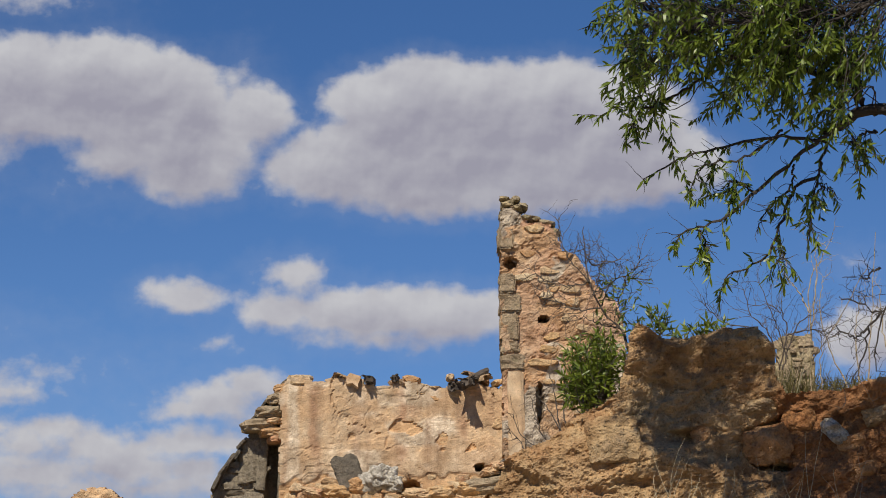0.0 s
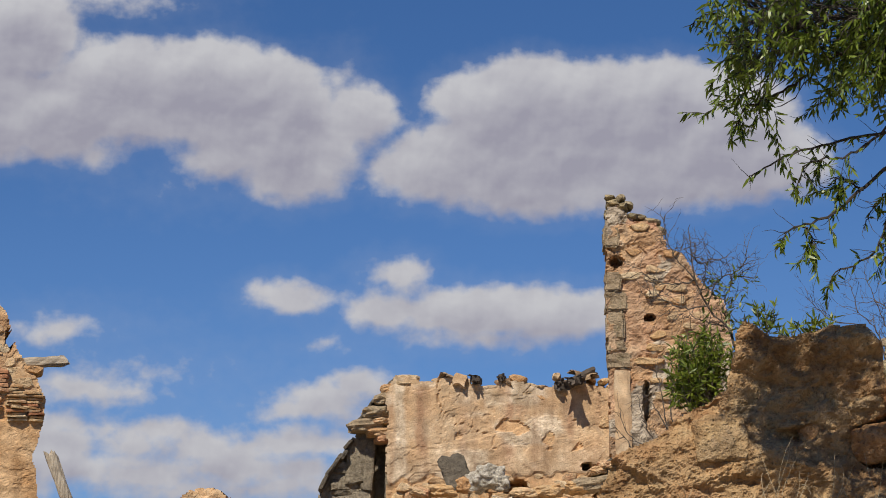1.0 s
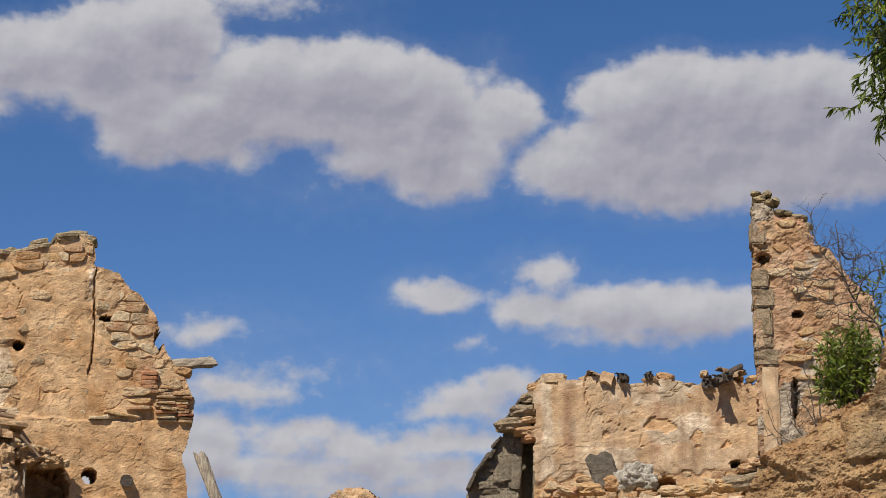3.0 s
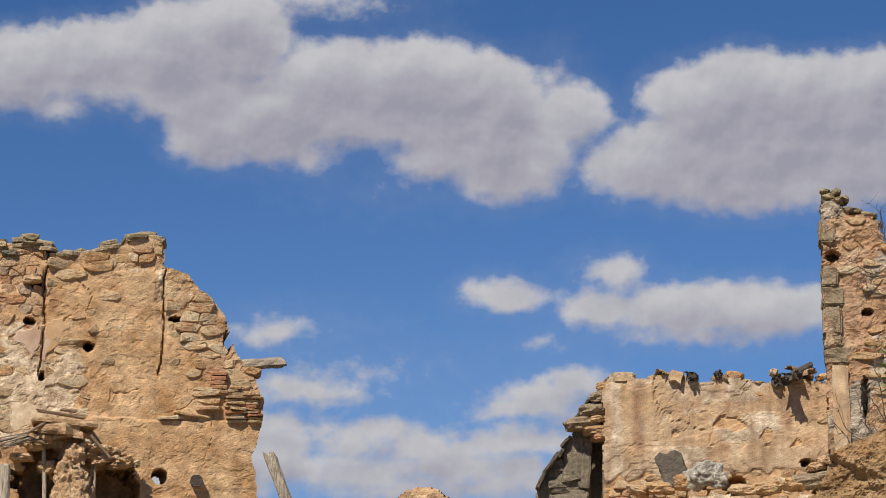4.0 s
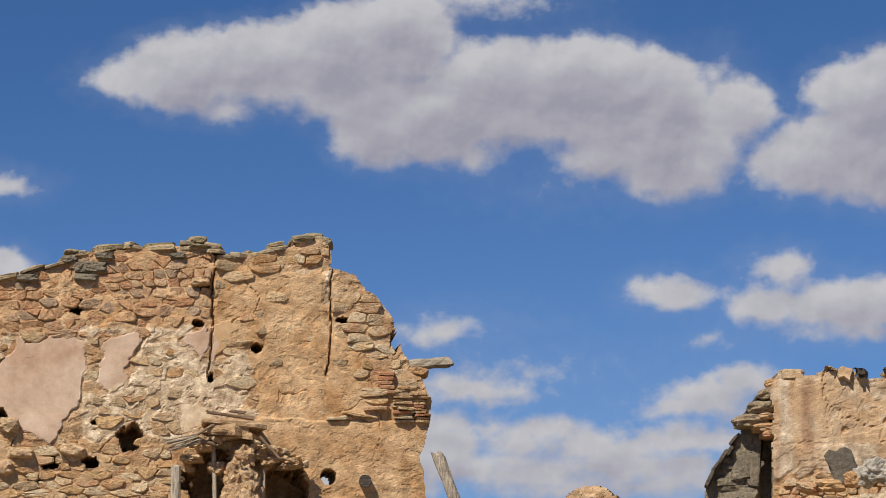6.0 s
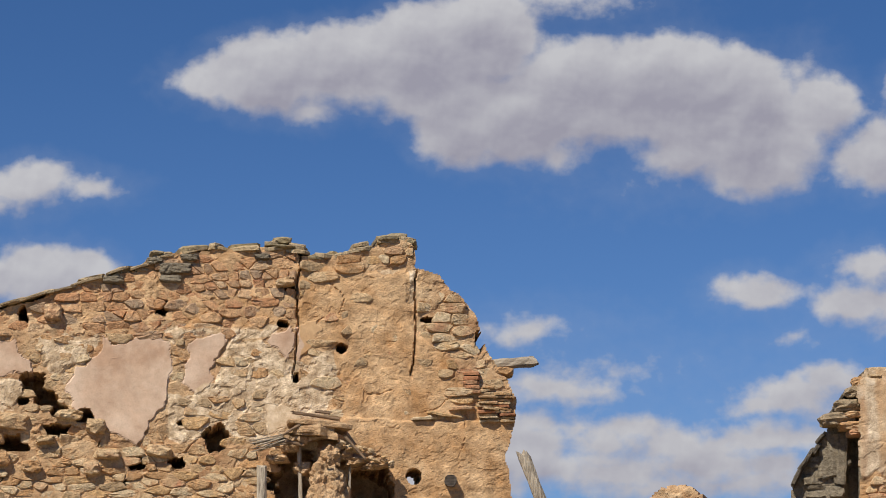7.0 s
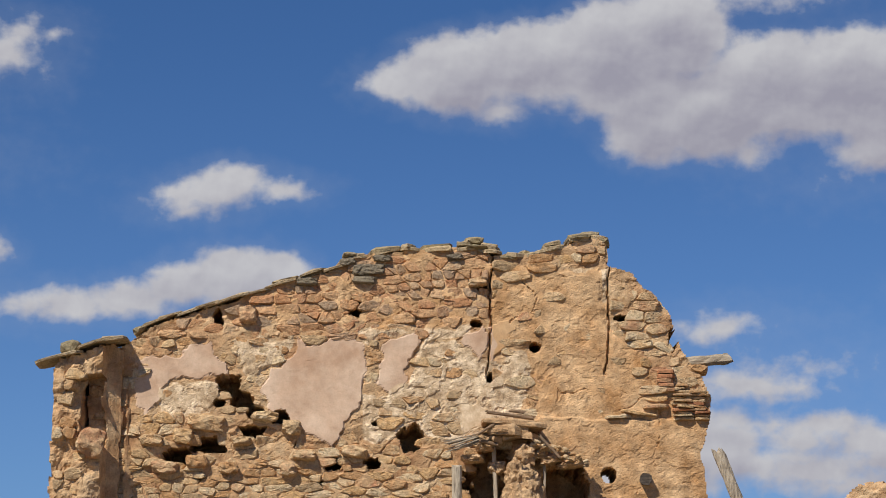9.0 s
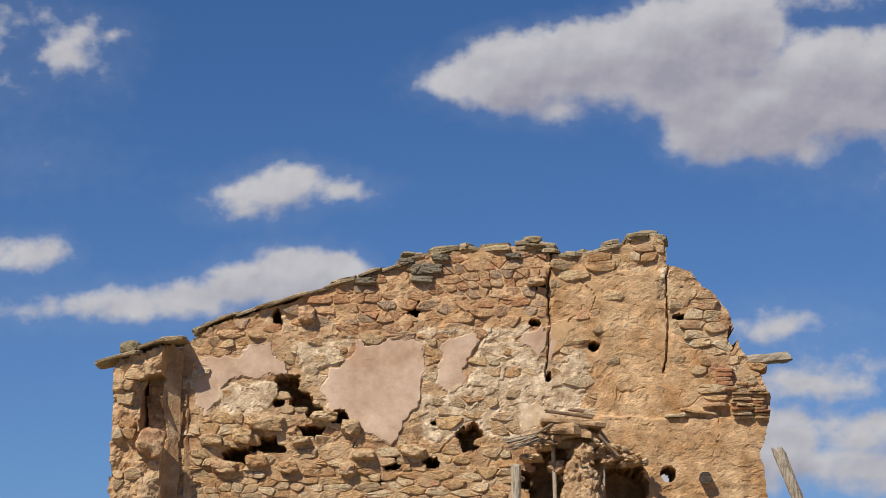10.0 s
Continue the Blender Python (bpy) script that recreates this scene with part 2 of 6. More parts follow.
    b = wire(t, "ShaderNodeBump", {"Strength": bump, "Distance": 0.045, "Height": relief})
    t.links.new(b.outputs[0], bsdf.inputs["Normal"])
    return m


def wood_like(name, lo, hi, along=(3, 3, 30)):
    m = bpy.data.materials.new(name)
    m.use_nodes = True
    t = m.node_tree
    bsdf = t.nodes["Principled BSDF"]
    bsdf.inputs["Roughness"].default_value = 0.85
    at = wire(t, "ShaderNodeTexCoord").outputs["Object"]
    at = wire(t, "ShaderNodeVectorMath", {0: at, 1: along}, operation="MULTIPLY").outputs[0]
    n = wire(t, "ShaderNodeTexNoise", {"Vector": at, "Scale": 2.0, "Detail": 6.0, "Roughness": 0.7}).outputs["Fac"]
    f = wire(t, "ShaderNodeMapRange", {0: n, 1: 0.35, 2: 0.65}).outputs[0]
    c = wire(t, "ShaderNodeMix", {0: f, 6: (*lo, 1), 7: (*hi, 1)}, data_type="RGBA").outputs[2]
    t.links.new(c, bsdf.inputs["Base Color"])
    b = wire(t, "ShaderNodeBump", {"Strength": 0.7, "Distance": 0.01, "Height": n})
    t.links.new(b.outputs[0], bsdf.inputs["Normal"])
    return m


def leaf_like(name, lo, hi, through_light=0.35, gloss=0.45):
    m = bpy.data.materials.new(name)
    m.use_nodes = True
    t = m.node_tree
    bsdf = t.nodes["Principled BSDF"]
    bsdf.inputs["Roughness"].default_value = gloss
    isle = wire(t, "ShaderNodeNewGeometry").outputs["Random Per Island"]
    at = wire(t, "ShaderNodeTexCoord").outputs["Object"]
    n = wire(t, "ShaderNodeTexNoise", {"Vector": at, "Scale": 2.5, "Detail": 3.0}).outputs["Fac"]
    f = calc(t, "ADD", calc(t, "MULTIPLY", isle, 0.6), calc(t, "MULTIPLY", n, 0.4))
    c = wire(t, "ShaderNodeMix", {0: f, 6: (*lo, 1), 7: (*hi, 1)}, data_type="RGBA").outputs[2]
    t.links.new(c, bsdf.inputs["Base Color"])
    tr = wire(t, "ShaderNodeBsdfTranslucent", {"Color": c})
    mix = wire(t, "ShaderNodeMixShader", {0: through_light, 1: bsdf.outputs[0], 2: tr.outputs[0]})
    t.links.new(mix.outputs[0], t.nodes["Material Output"].inputs["Surface"])
    return m


PINK, LIME, TAN = ((0.47, 0.31, 0.21), (0.64, 0.485, 0.365)), ((0.52, 0.365, 0.22), (0.71, 0.575, 0.41)), ((0.42, 0.235, 0.105), (0.62, 0.42, 0.24))
M_GABLE = stone_like("rubble wall and plaster", [(0.38, 0.215, 0.11), (0.50, 0.325, 0.18), (0.57, 0.41, 0.25)], 2.6, zones=(PINK, LIME, TAN), bump=0.6, smooth_coat=True)
M_BARN = stone_like("weathered lime render", [(0.40, 0.25, 0.135), (0.50, 0.34, 0.20), (0.55, 0.42, 0.28)], 1.8, zones=(((0.30, 0.175, 0.10), (0.40, 0.25, 0.15)), ((0.42, 0.305, 0.195), (0.57, 0.465, 0.34)), TAN), bump=0.45, streak=0.5, blur=(0.15, 0.72))
M_TOWER = stone_like("pinkish worn render", [(0.34, 0.19, 0.105), (0.45, 0.28, 0.17), (0.50, 0.35, 0.225)], 2.6, zones=(((0.40, 0.21, 0.125), (0.50, 0.31, 0.20)), ((0.34, 0.27, 0.20), (0.50, 0.42, 0.32)), ((0.36, 0.20, 0.10), (0.47, 0.31, 0.18))), bump=0.9)
M_STONE = stone_like("tan rubble stone", [(0.42, 0.20, 0.105), (0.58, 0.42, 0.25), (0.46, 0.26, 0.12), (0.62, 0.49, 0.32), (0.55, 0.345, 0.165), (0.45, 0.325, 0.195), (0.53, 0.36, 0.20)], 7.0, per_object=0.85, bump=0.8)
M_REDSTONE = stone_like("reddish rubble stone", [(0.41, 0.175, 0.085), (0.56, 0.36, 0.20), (0.48, 0.245, 0.12), (0.40, 0.295, 0.20), (0.54, 0.30, 0.15), (0.60, 0.45, 0.29)], 7.0, per_object=0.85, bump=0.8)
M_CAP = stone_like("lichened cap stone", [(0.30, 0.235, 0.13), (0.44, 0.34, 0.20), (0.36, 0.29, 0.19), (0.24, 0.20, 0.12)], 7.0, per_object=0.7, lichen=0.7, bump=0.7)
M_VERGE = stone_like("weathered tan slab", [(0.34, 0.25, 0.145), (0.46, 0.35, 0.21), (0.40, 0.31, 0.20), (0.52, 0.41, 0.26)], 7.0, per_object=0.7, lichen=0.22, bump=0.7)
M_GREY = stone_like("grey ashlar", [(0.25, 0.19, 0.125), (0.37, 0.28, 0.18), (0.31, 0.245, 0.165)], 8.0, per_object=0.5, lichen=0.28, bump=0.9)
# for dark stones, and for the side wall whose shade is in the colour
M_DARKSHADESTONE = stone_like("dark grey and shade-toned masonry", [(0.12, 0.10, 0.075), (0.28, 0.235, 0.17), (0.19, 0.16, 0.115)], 7.0, per_object=0.6, bump=1.0)
M_PALE = stone_like("white limestone", [(0.28, 0.245, 0.19), (0.50, 0.455, 0.38), (0.60, 0.555, 0.48)], 9.0, bump=0.9)
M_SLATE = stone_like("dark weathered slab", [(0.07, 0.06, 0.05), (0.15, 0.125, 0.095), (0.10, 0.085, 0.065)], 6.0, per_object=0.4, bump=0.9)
M_MUD = stone_like("crumbled mud", [(0.40, 0.245, 0.13), (0.52, 0.345, 0.195), (0.57, 0.40, 0.24)], 5.0, bump=1.0)
M_EARTH = stone_like("crumbling earth bank", [(0.25, 0.135, 0.06), (0.42, 0.265, 0.13), (0.48, 0.33, 0.175), (0.32, 0.245, 0.15)], 2.4, bump=1.4, stain=(0.36, 0.155, 0.065), zones=(PINK, LIME, ((0.24, 0.11, 0.045), (0.42, 0.21, 0.09))))
M_REDEARTH = stone_like("red clay stone", [(0.30, 0.13, 0.05), (0.44, 0.22, 0.09), (0.50, 0.30, 0.15)], 4.0, per_object=0.3, bump=1.2)
M_BRICK = stone_like("red fired brick", [(0.36, 0.15, 0.075), (0.45, 0.22, 0.115), (0.40, 0.26, 0.15)], 9.0, per_object=0.6, bump=0.5)
M_TILE = stone_like("weathered clay tile", [(0.25, 0.17, 0.11), (0.38, 0.25, 0.15), (0.45, 0.33, 0.21)], 8.0, per_object=0.6, lichen=0.42, bump=0.8)
M_GROUND = stone_like("dry ground", [(0.19, 0.14, 0.08), (0.25, 0.19, 0.115), (0.15, 0.13, 0.065)], 0.6, bump=0.5)
M_WOOD = wood_like("silver grey timber", (0.15, 0.12, 0.09), (0.46, 0.39, 0.30), (2.5, 14, 22))
M_POST = wood_like("weathered grey post", (0.15, 0.12, 0.09), (0.56, 0.48, 0.37), (26, 26, 2.5))
M_DARKWOOD = wood_like("dark rotten timber", (0.035, 0.027, 0.022), (0.11, 0.085, 0.065))
M_OLDWOOD = wood_like("brown weathered stick", (0.12, 0.075, 0.045), (0.32, 0.215, 0.13), (2.5, 14, 22))
M_BARK = wood_like("dark almond bark", (0.02, 0.015, 0.012), (0.06, 0.048, 0.038))
M_LEAF = leaf_like("almond leaf", (0.03, 0.066, 0.007), (0.25, 0.32, 0.04), 0.36, 0.36)
M_BUSHLEAF = leaf_like("bright shoot leaf", (0.035, 0.075, 0.008), (0.23, 0.28, 0.035), 0.3, 0.42)
M_DRY = wood_like("dry stalk", (0.22, 0.17, 0.10), (0.45, 0.37, 0.24))
M_TWIG = wood_like("bare twig", (0.05, 0.038, 0.03), (0.12, 0.095, 0.075))
# ---------------------------------------------------------------- geometry helpers


def site(az, dist):
    """The frame of a wall that faces the camera: x along it, y away, z up; az in degrees to the left."""
    a = radians(az)
    return pose(-math.sin(a) * dist, math.cos(a) * dist, 0, 0, 0, az)


def soft(a, lo, hi):
    k = np.clip((a - lo) / (hi - lo), 0, 1)
    return k * k * (3 - 2 * k)


TABLE = np.random.RandomState(7).rand(256, 256)


def grain2(x, y, seed=0):
    x, y = np.asarray(x) + seed * 17.3, np.asarray(y) + seed * 9.1
    i, j = np.floor(x).astype(int), np.floor(y).astype(int)
    u, v = x - i, y - j
    u, v = u * u * (3 - 2 * u), v * v * (3 - 2 * v)
    a, b = TABLE[i % 256, j % 256], TABLE[(i + 1) % 256, j % 256]
    c, d = TABLE[i % 256, (j + 1) % 256], TABLE[(i + 1) % 256, (j + 1) % 256]
    return a + (b - a) * u + (c - a) * v + (a - b - c + d) * u * v


def fbm(x, y, seed=0, octaves=4, fall=0.5):
    total, amp, norm = 0, 1.0, 0
    for k in range(octaves):
        total = total + amp * grain2(np.asarray(x) * 2 ** k, np.asarray(y) * 2 ** k, seed + 3 * k)
        norm += amp
        amp *= fall
    return total / norm - 0.5


def inside(x, y, poly):
    """Signed distance to a polygon, positive inside."""
    x, y = np.asarray(x, float), np.asarray(y, float)
    best, odd = np.full(x.shape, 1e9), np.zeros(x.shape, bool)
    for (x0, y0), (x1, y1) in zip(poly, poly[1:] + poly[:1]):
        ex, ey = x1 - x0, y1 - y0
        k = np.clip(((x - x0) * ex + (y - y0) * ey) / (ex * ex + ey * ey + 1e-12), 0, 1)
        best = np.minimum(best, np.hypot(x - x0 - k * ex, y - y0 - k * ey))
        cross = (y0 > y) != (y1 > y)
        odd ^= cross & (x < (x1 - x0) * (y - y0) / (y1 - y0 + 1e-12) + x0)
    return np.where(odd, best, -best)


def link_mesh(name, verts, faces, material, parent=None, label="", smooth=False, m=None):
    me = bpy.data.meshes.new(name)
    me.from_pydata(verts, [], faces)
    me.materials.append(material)
    if smooth:
        me.polygons.foreach_set("use_smooth", [True] * len(me.polygons))
    me.update()
    ob = new(name, me)
    if parent is not None:
        ob.parent = parent
    if m is not None:
        ob.matrix_basis = m
    return tagged(ob, label)


def part(name, bm, material, parent=None, label="", smooth=False):
    me = bpy.data.meshes.new(name)
    bmesh.ops.recalc_face_normals(bm, faces=bm.faces)
    bm.to_mesh(me)
    bm.free()
    me.materials.append(material)
    if smooth:
        me.polygons.foreach_set("use_smooth", [True] * len(me.polygons))
    ob = new(name, me)
    if parent is not None:
        ob.parent = parent
    return tagged(ob, label)


def thing(name, m, label, category, group="", kind=""):
    ob = new(name)
    ob.matrix_basis = m
    ob.empty_display_size = 0.2
    return tagged(ob, label, category, group, kind)


def relief_wall(name, outline, thick, level, zone, material, parent, step=0.025, holes=(), label="", rough=0.03, lower=0.0):
    """An upright wall with a broken outline and a modelled front; level(u, z) is how far the front stands proud. Below
    z = lower the grid is coarser. Faces over a hole are left out."""
    us = np.arange(min(p[0] for p in outline) - 0.05, max(p[0] for p in outline) + 0.05, step)
    top = max(p[1] for p in outline) + 0.05
    zs = np.concatenate([np.arange(min(p[1] for p in outline), lower, step * 5), np.arange(lower, top, step)])
    U, Z = np.meshgrid(us, zs)
    ju, jz = fbm(U * 9, Z * 9, 21, 3) * step * 1.6, fbm(U * 9, Z * 9, 22, 3) * step * 1.6
    cu, cz = (U[:-1, :-1] + U[1:, 1:]) / 2, (Z[:-1, :-1] + Z[1:, 1:]) / 2
    wu, wz = cu + fbm(cu * 5, cz * 5, 31, 4) * rough * 2.4, cz + fbm(cu * 5, cz * 5, 32, 4) * rough * 2.4
    keep = inside(wu, wz, outline) > 0
    for hu, hz, hr in holes:
        keep &= np.hypot(cu - hu, cz - hz) > hr
    front = -level(U, Z)
    zones = zone(U, Z)
    n = U.size
    vf = np.stack([U + ju, front, Z + jz], -1).reshape(-1, 3)
    vb = np.stack([U + ju, np.full(U.shape, thick) + fbm(U * 3, Z * 3, 41) * 0.06, Z + jz], -1).reshape(-1, 3)
    idx = np.arange(n).reshape(U.shape)
    a, b, c, d = idx[:-1, :-1], idx[:-1, 1:], idx[1:, 1:], idx[1:, :-1]
    quads = [np.stack([a, b, c, d], -1)[keep], np.stack([d, c, b, a], -1)[keep] + n]
    pad = np.pad(keep, 1)
    k = pad[1:-1, 1:-1]
    for gone, p, q in ((~pad[:-2, 1:-1], a, b), (~pad[2:, 1:-1], c, d), (~pad[1:-1, :-2], d, a), (~pad[1:-1, 2:], b, c)):
        e = k & gone
        quads.append(np.stack([q[e], p[e], p[e] + n, q[e] + n], -1))
    quads = np.concatenate(quads)
    used = np.unique(quads)
    remap = np.full(2 * n, -1)
    remap[used] = np.arange(len(used))
    verts = np.concatenate([vf, vb])[used]
    ob = link_mesh(name, verts.tolist(), remap[quads].tolist(), material, parent, label)
    layer = ob.data.attributes.new("zone", "FLOAT_COLOR", "POINT")
    zz = np.concatenate([zones.reshape(-1, 3)] * 2)[used]
    layer.data.foreach_set("color", np.concatenate([zz, np.ones((len(zz), 1))], 1).astype(np.float32).ravel())
    return ob


def cells(rng, u0, u1, z0, z1, wide, tall):
    """Rough rubble courses: uneven stones of many sizes, as eight-sided outlines."""
    out = []
    z, row = z0, 0
    while z < z1:
        h = tall * rng.uniform(0.7, 1.7)
        u = u0 - rng.uniform(0, wide)
        while u < u1:
            w = wide * rng.choice([0.35, 0.5, 0.6, 0.75, 0.9, 1.1, 1.5]) * (0.6 + 0.5 * h / tall)
            lift = float(fbm(u * 1.3, row * 3.7, 171, 3)) * tall * 1.3
            beds = [(0.0, 1.0)]
            if h > tall * 1.2 and rng.rand() < 0.35:
                k = rng.uniform(0.35, 0.65)
                beds = [(0.0, k), (k, 1.0)]
            if rng.rand() < 0.95:
                for b0, b1 in beds:
                    lo, hi = z + lift + h * b0 + rng.uniform(-0.03, 0.06) * h, z + lift + h * b1 - rng.uniform(-0.03, 0.08) * h
                    a, b = u + rng.uniform(-0.03, 0.04) * w, u + w - rng.uniform(-0.03, 0.04) * w
                    cw, ch = (b - a) * rng.uniform(0.05, 0.26, 8), (hi - lo) * rng.uniform(0.08, 0.4, 8)
                    sk = rng.normal(0, 0.07, 2) * (hi - lo)
                    out.append(np.array([(a + cw[0], lo), (b - cw[1], lo + sk[0]), (b, lo + ch[2]), (b - cw[3] * 0.3, hi - ch[3]), (b - cw[4], hi), (a + cw[5], hi + sk[1]), (a, hi - ch[6]), (a + cw[7] * 0.3, lo + ch[7])]))
            u += w
        z += h
        row += 1
    return out


def rubble(rng, u0, u1, z0, z1, wide, tall):
    """Random rubble that fits tightly: many-sided outlines grown round uneven seeds, loosely in courses."""
    seeds, z = [], z0
    while z < z1:
        h = tall * rng.uniform(0.55, 1.5)
        u = u0 - rng.uniform(0, wide)
        while u < u1:
            w = wide * rng.choice([0.3, 0.45, 0.6, 0.8, 1.1, 1.7])
            sag = float(fbm(u * 0.9, z * 0.7, 171, 3)) * tall * 2.0
            seeds.append((u + w / 2, z + sag + h * (0.5 + rng.uniform(-0.16, 0.16))))
            u += w
        z += h
    k = np.array((tall / wide * 1.1, 1.0))
    pts = np.array(seeds) * k
    out = []
    for i, p in enumerate(pts):
        d = np.hypot(*(pts - p).T)
        poly = [p + np.array(c) * tall * 1.3 for c in ((-1, -0.8), (1, -0.8), (1, 0.8), (-1, 0.8))]
        for j in np.argsort(d)[1:15]:
            mid, n = (p + pts[j]) / 2, pts[j] - p
            side = [float((q - mid) @ n) for q in poly]
            cut = []
            for a in range(len(poly)):
                b = (a + 1) % len(poly)
                if side[a] <= 0:
                    cut.append(poly[a])
                if (side[a] < 0) != (side[b] < 0):
                    cut.append(poly[a] + (poly[b] - poly[a]) * side[a] / (side[a] - side[b]))
            poly = cut
            if len(poly) < 3:
                break
        if len(poly) < 3:
            continue
        soft_ring = []
        for a in range(len(poly)):
            q0, q1, c = poly[a], poly[(a + 1) % len(poly)], rng.uniform(0.1, 0.3)
            soft_ring += [q0 + (q1 - q0) * c, q0 + (q1 - q0) * (1 - c)]
        out.append(np.array(soft_ring) / k)
    return out


def stone_mesh(rng, poly, proud, joint=0.012, sunk=0.05):
    """One stone with a rounded, uneven face; local to its own middle."""
    c = poly.mean(0)
    q = poly - c
    size = np.hypot(*q.T).mean()
    q = q * max(0.55, 1 - joint / size)
    q = q * (1 + rng.normal(0, 0.03, (len(q), 1)))
    n = len(q)
    tilt = rng.normal(0, 0.13, 2)
    rings = []
    for k, y in ((1.0, sunk), (1.0, -proud * 0.7), (0.86, -proud * 0.98)):
        yy = y + (q * k) @ tilt * (1 if y < 0 else 0) + rng.normal(0, 0.035 * size, n) * (1 if y < 0 else 0)
        rings.append(np.stack([q[:, 0] * k, yy, q[:, 1] * k], -1))
    verts = np.concatenate(rings + [[[0, -proud * 1.05, 0]]])
    faces = []
    for r in range(2):
        for i in range(n):
            j = (i + 1) % n
            faces.append((r * n + i, r * n + j, (r + 1) * n + j, (r + 1) * n + i))
    faces += [(2 * n + i, 2 * n + (i + 1) % n, 3 * n) for i in range(n)]
    return c, verts, faces


def lay_stones(rng, parent, polys, accept, proud, material, most=300, label="", joint=0.007, name="stone", y0=0.0, outline=None):
    """Stones as parts of their wall; those past the first few hundred are joined."""
    chosen = []
    for p in polys:
        c = p.mean(0)
        k = accept(c[0], c[1])
        if outline is not None and inside(p[:, 0], p[:, 1], outline).min() < -0.015:
            k = 0
        if k > 0:
            chosen.append((k, p))
    area = [abs(np.sum(p[:, 0] * np.roll(p[:, 1], -1) - p[:, 1] * np.roll(p[:, 0], -1))) for _, p in chosen]
    order = sorted(range(len(chosen)), key=lambda i: -area[i])
    rest_v, rest_f = [], []
    for rank, i in enumerate(order):
        k, p = chosen[i]
        c, v, f = stone_mesh(rng, p, proud * rng.uniform(0.72, 1.3) * k, joint)
        if rank < most:
            link_mesh(name, v.tolist(), f, material, parent, label, m=pose(c[0], y0, c[1]))
        else:
            off = sum(len(x) for x in rest_v)
            rest_v.append(v + (c[0], y0, c[1]))
            rest_f += [tuple(j + off for j in t) for t in f]
    if rest_v:
        ob = link_mesh("small_stones", np.concatenate(rest_v).tolist(), rest_f, material, parent, label)
        tagged(ob, kind="stuff")


def boulder(rng, sx, sy, sz, lumpy=0.22, cuts=2, box=0.5):
    """A loose stone: a rounded block with flats and dents."""
    bm = bmesh.new()
    bmesh.ops.create_icosphere(bm, subdivisions=cuts, radius=1.0)
    off = Vector(rng.uniform(-50, 50, 3))
    for v in bm.verts:
        d = v.co.copy()
        m = max(abs(d.x), abs(d.y), abs(d.z))
        d = d.lerp(d / m * 0.86, box)
        d *= 1 + lumpy * noise.noise(d * 1.6 + off) + lumpy * 0.5 * noise.noise(d * 4.0 + off) + (lumpy * 0.3 * noise.noise(d * 9.0 + off) if cuts > 2 else 0)
        v.co = Vector((d.x * sx, d.y * sy, d.z * sz))
    return bm


def tube(points, radii, sides=6):
    """Verts and faces of a tapering round limb along points."""
    pts = [Vector(p) for p in points]
    verts, faces = [], []
    for i, p in enumerate(pts):
        way = (pts[min(i + 1, len(pts) - 1)] - pts[max(i - 1, 0)]).normalized()
        side = way.orthogonal().normalized()
        other = way.cross(side)
        for s in range(sides):
            a = 2 * math.pi * s / sides
            verts.append(tuple(p + (side * math.cos(a) + other * math.sin(a)) * radii[i]))
    for i in range(len(pts) - 1):
        for s in range(sides):
            t = (s + 1) % sides
            faces.append((i * sides + s, i * sides + t, (i + 1) * sides + t, (i + 1) * sides + s))
    faces.append(tuple(range(sides))[::-1])
    faces.append(tuple((len(pts) - 1) * sides + s for s in range(sides)))
    return verts, faces


class Bundle:
    """Gathers many small pieces into one mesh."""

    def __init__(self):
        self.v, self.f = [], []

    def add(self, verts, faces):
        off = len(self.v)
        self.v += verts
        self.f += [tuple(i + off for i in face) for face in faces]

    def link(self, name, material, parent=None, label="", smooth=False, kind=""):
        ob = link_mesh(name, self.v, self.f, material, parent, label, smooth)
        return tagged(ob, kind=kind)


def timber(rng, a, b, wide, tall, splinter=0.15, rings=10):
    """A weathered squared beam from a to b, with worn arrises and a broken end."""
    bm = bmesh.new()
    a, b = Vector(a), Vector(b)
    way = (b - a).normalized()
    side = way.cross(Vector((0, 0, 1)))
    side = Vector((1, 0, 0)) if side.length < 0.2 else side.normalized()
    up = side.cross(way)
    loops = []
    for i in range(rings + 1):
        k = i / rings
        loop = []
        for s in range(12):
            ang = 2 * math.pi * s / 12
            cx, cy = math.cos(ang), math.sin(ang)
            m = max(abs(cx), abs(cy)) ** 0.7
            r = 1 + rng.normal(0, 0.05)
            end = rng.uniform(-splinter, splinter) if i in (0, rings) else 0
            p = a.lerp(b, k) + side * (cx / m * wide / 2 * r) + up * (cy / m * tall / 2 * r) + way * end * max(wide, tall)
            loop.append(bm.verts.new(p))
        loops.append(loop)
    for l0, l1 in zip(loops, loops[1:]):
        for s in range(12):
            bm.faces.new((l0[s], l0[(s + 1) % 12], l1[(s + 1) % 12], l1[s]))
    bm.faces.new(loops[0][::-1])
    bm.faces.new(loops[-1])
    return bm


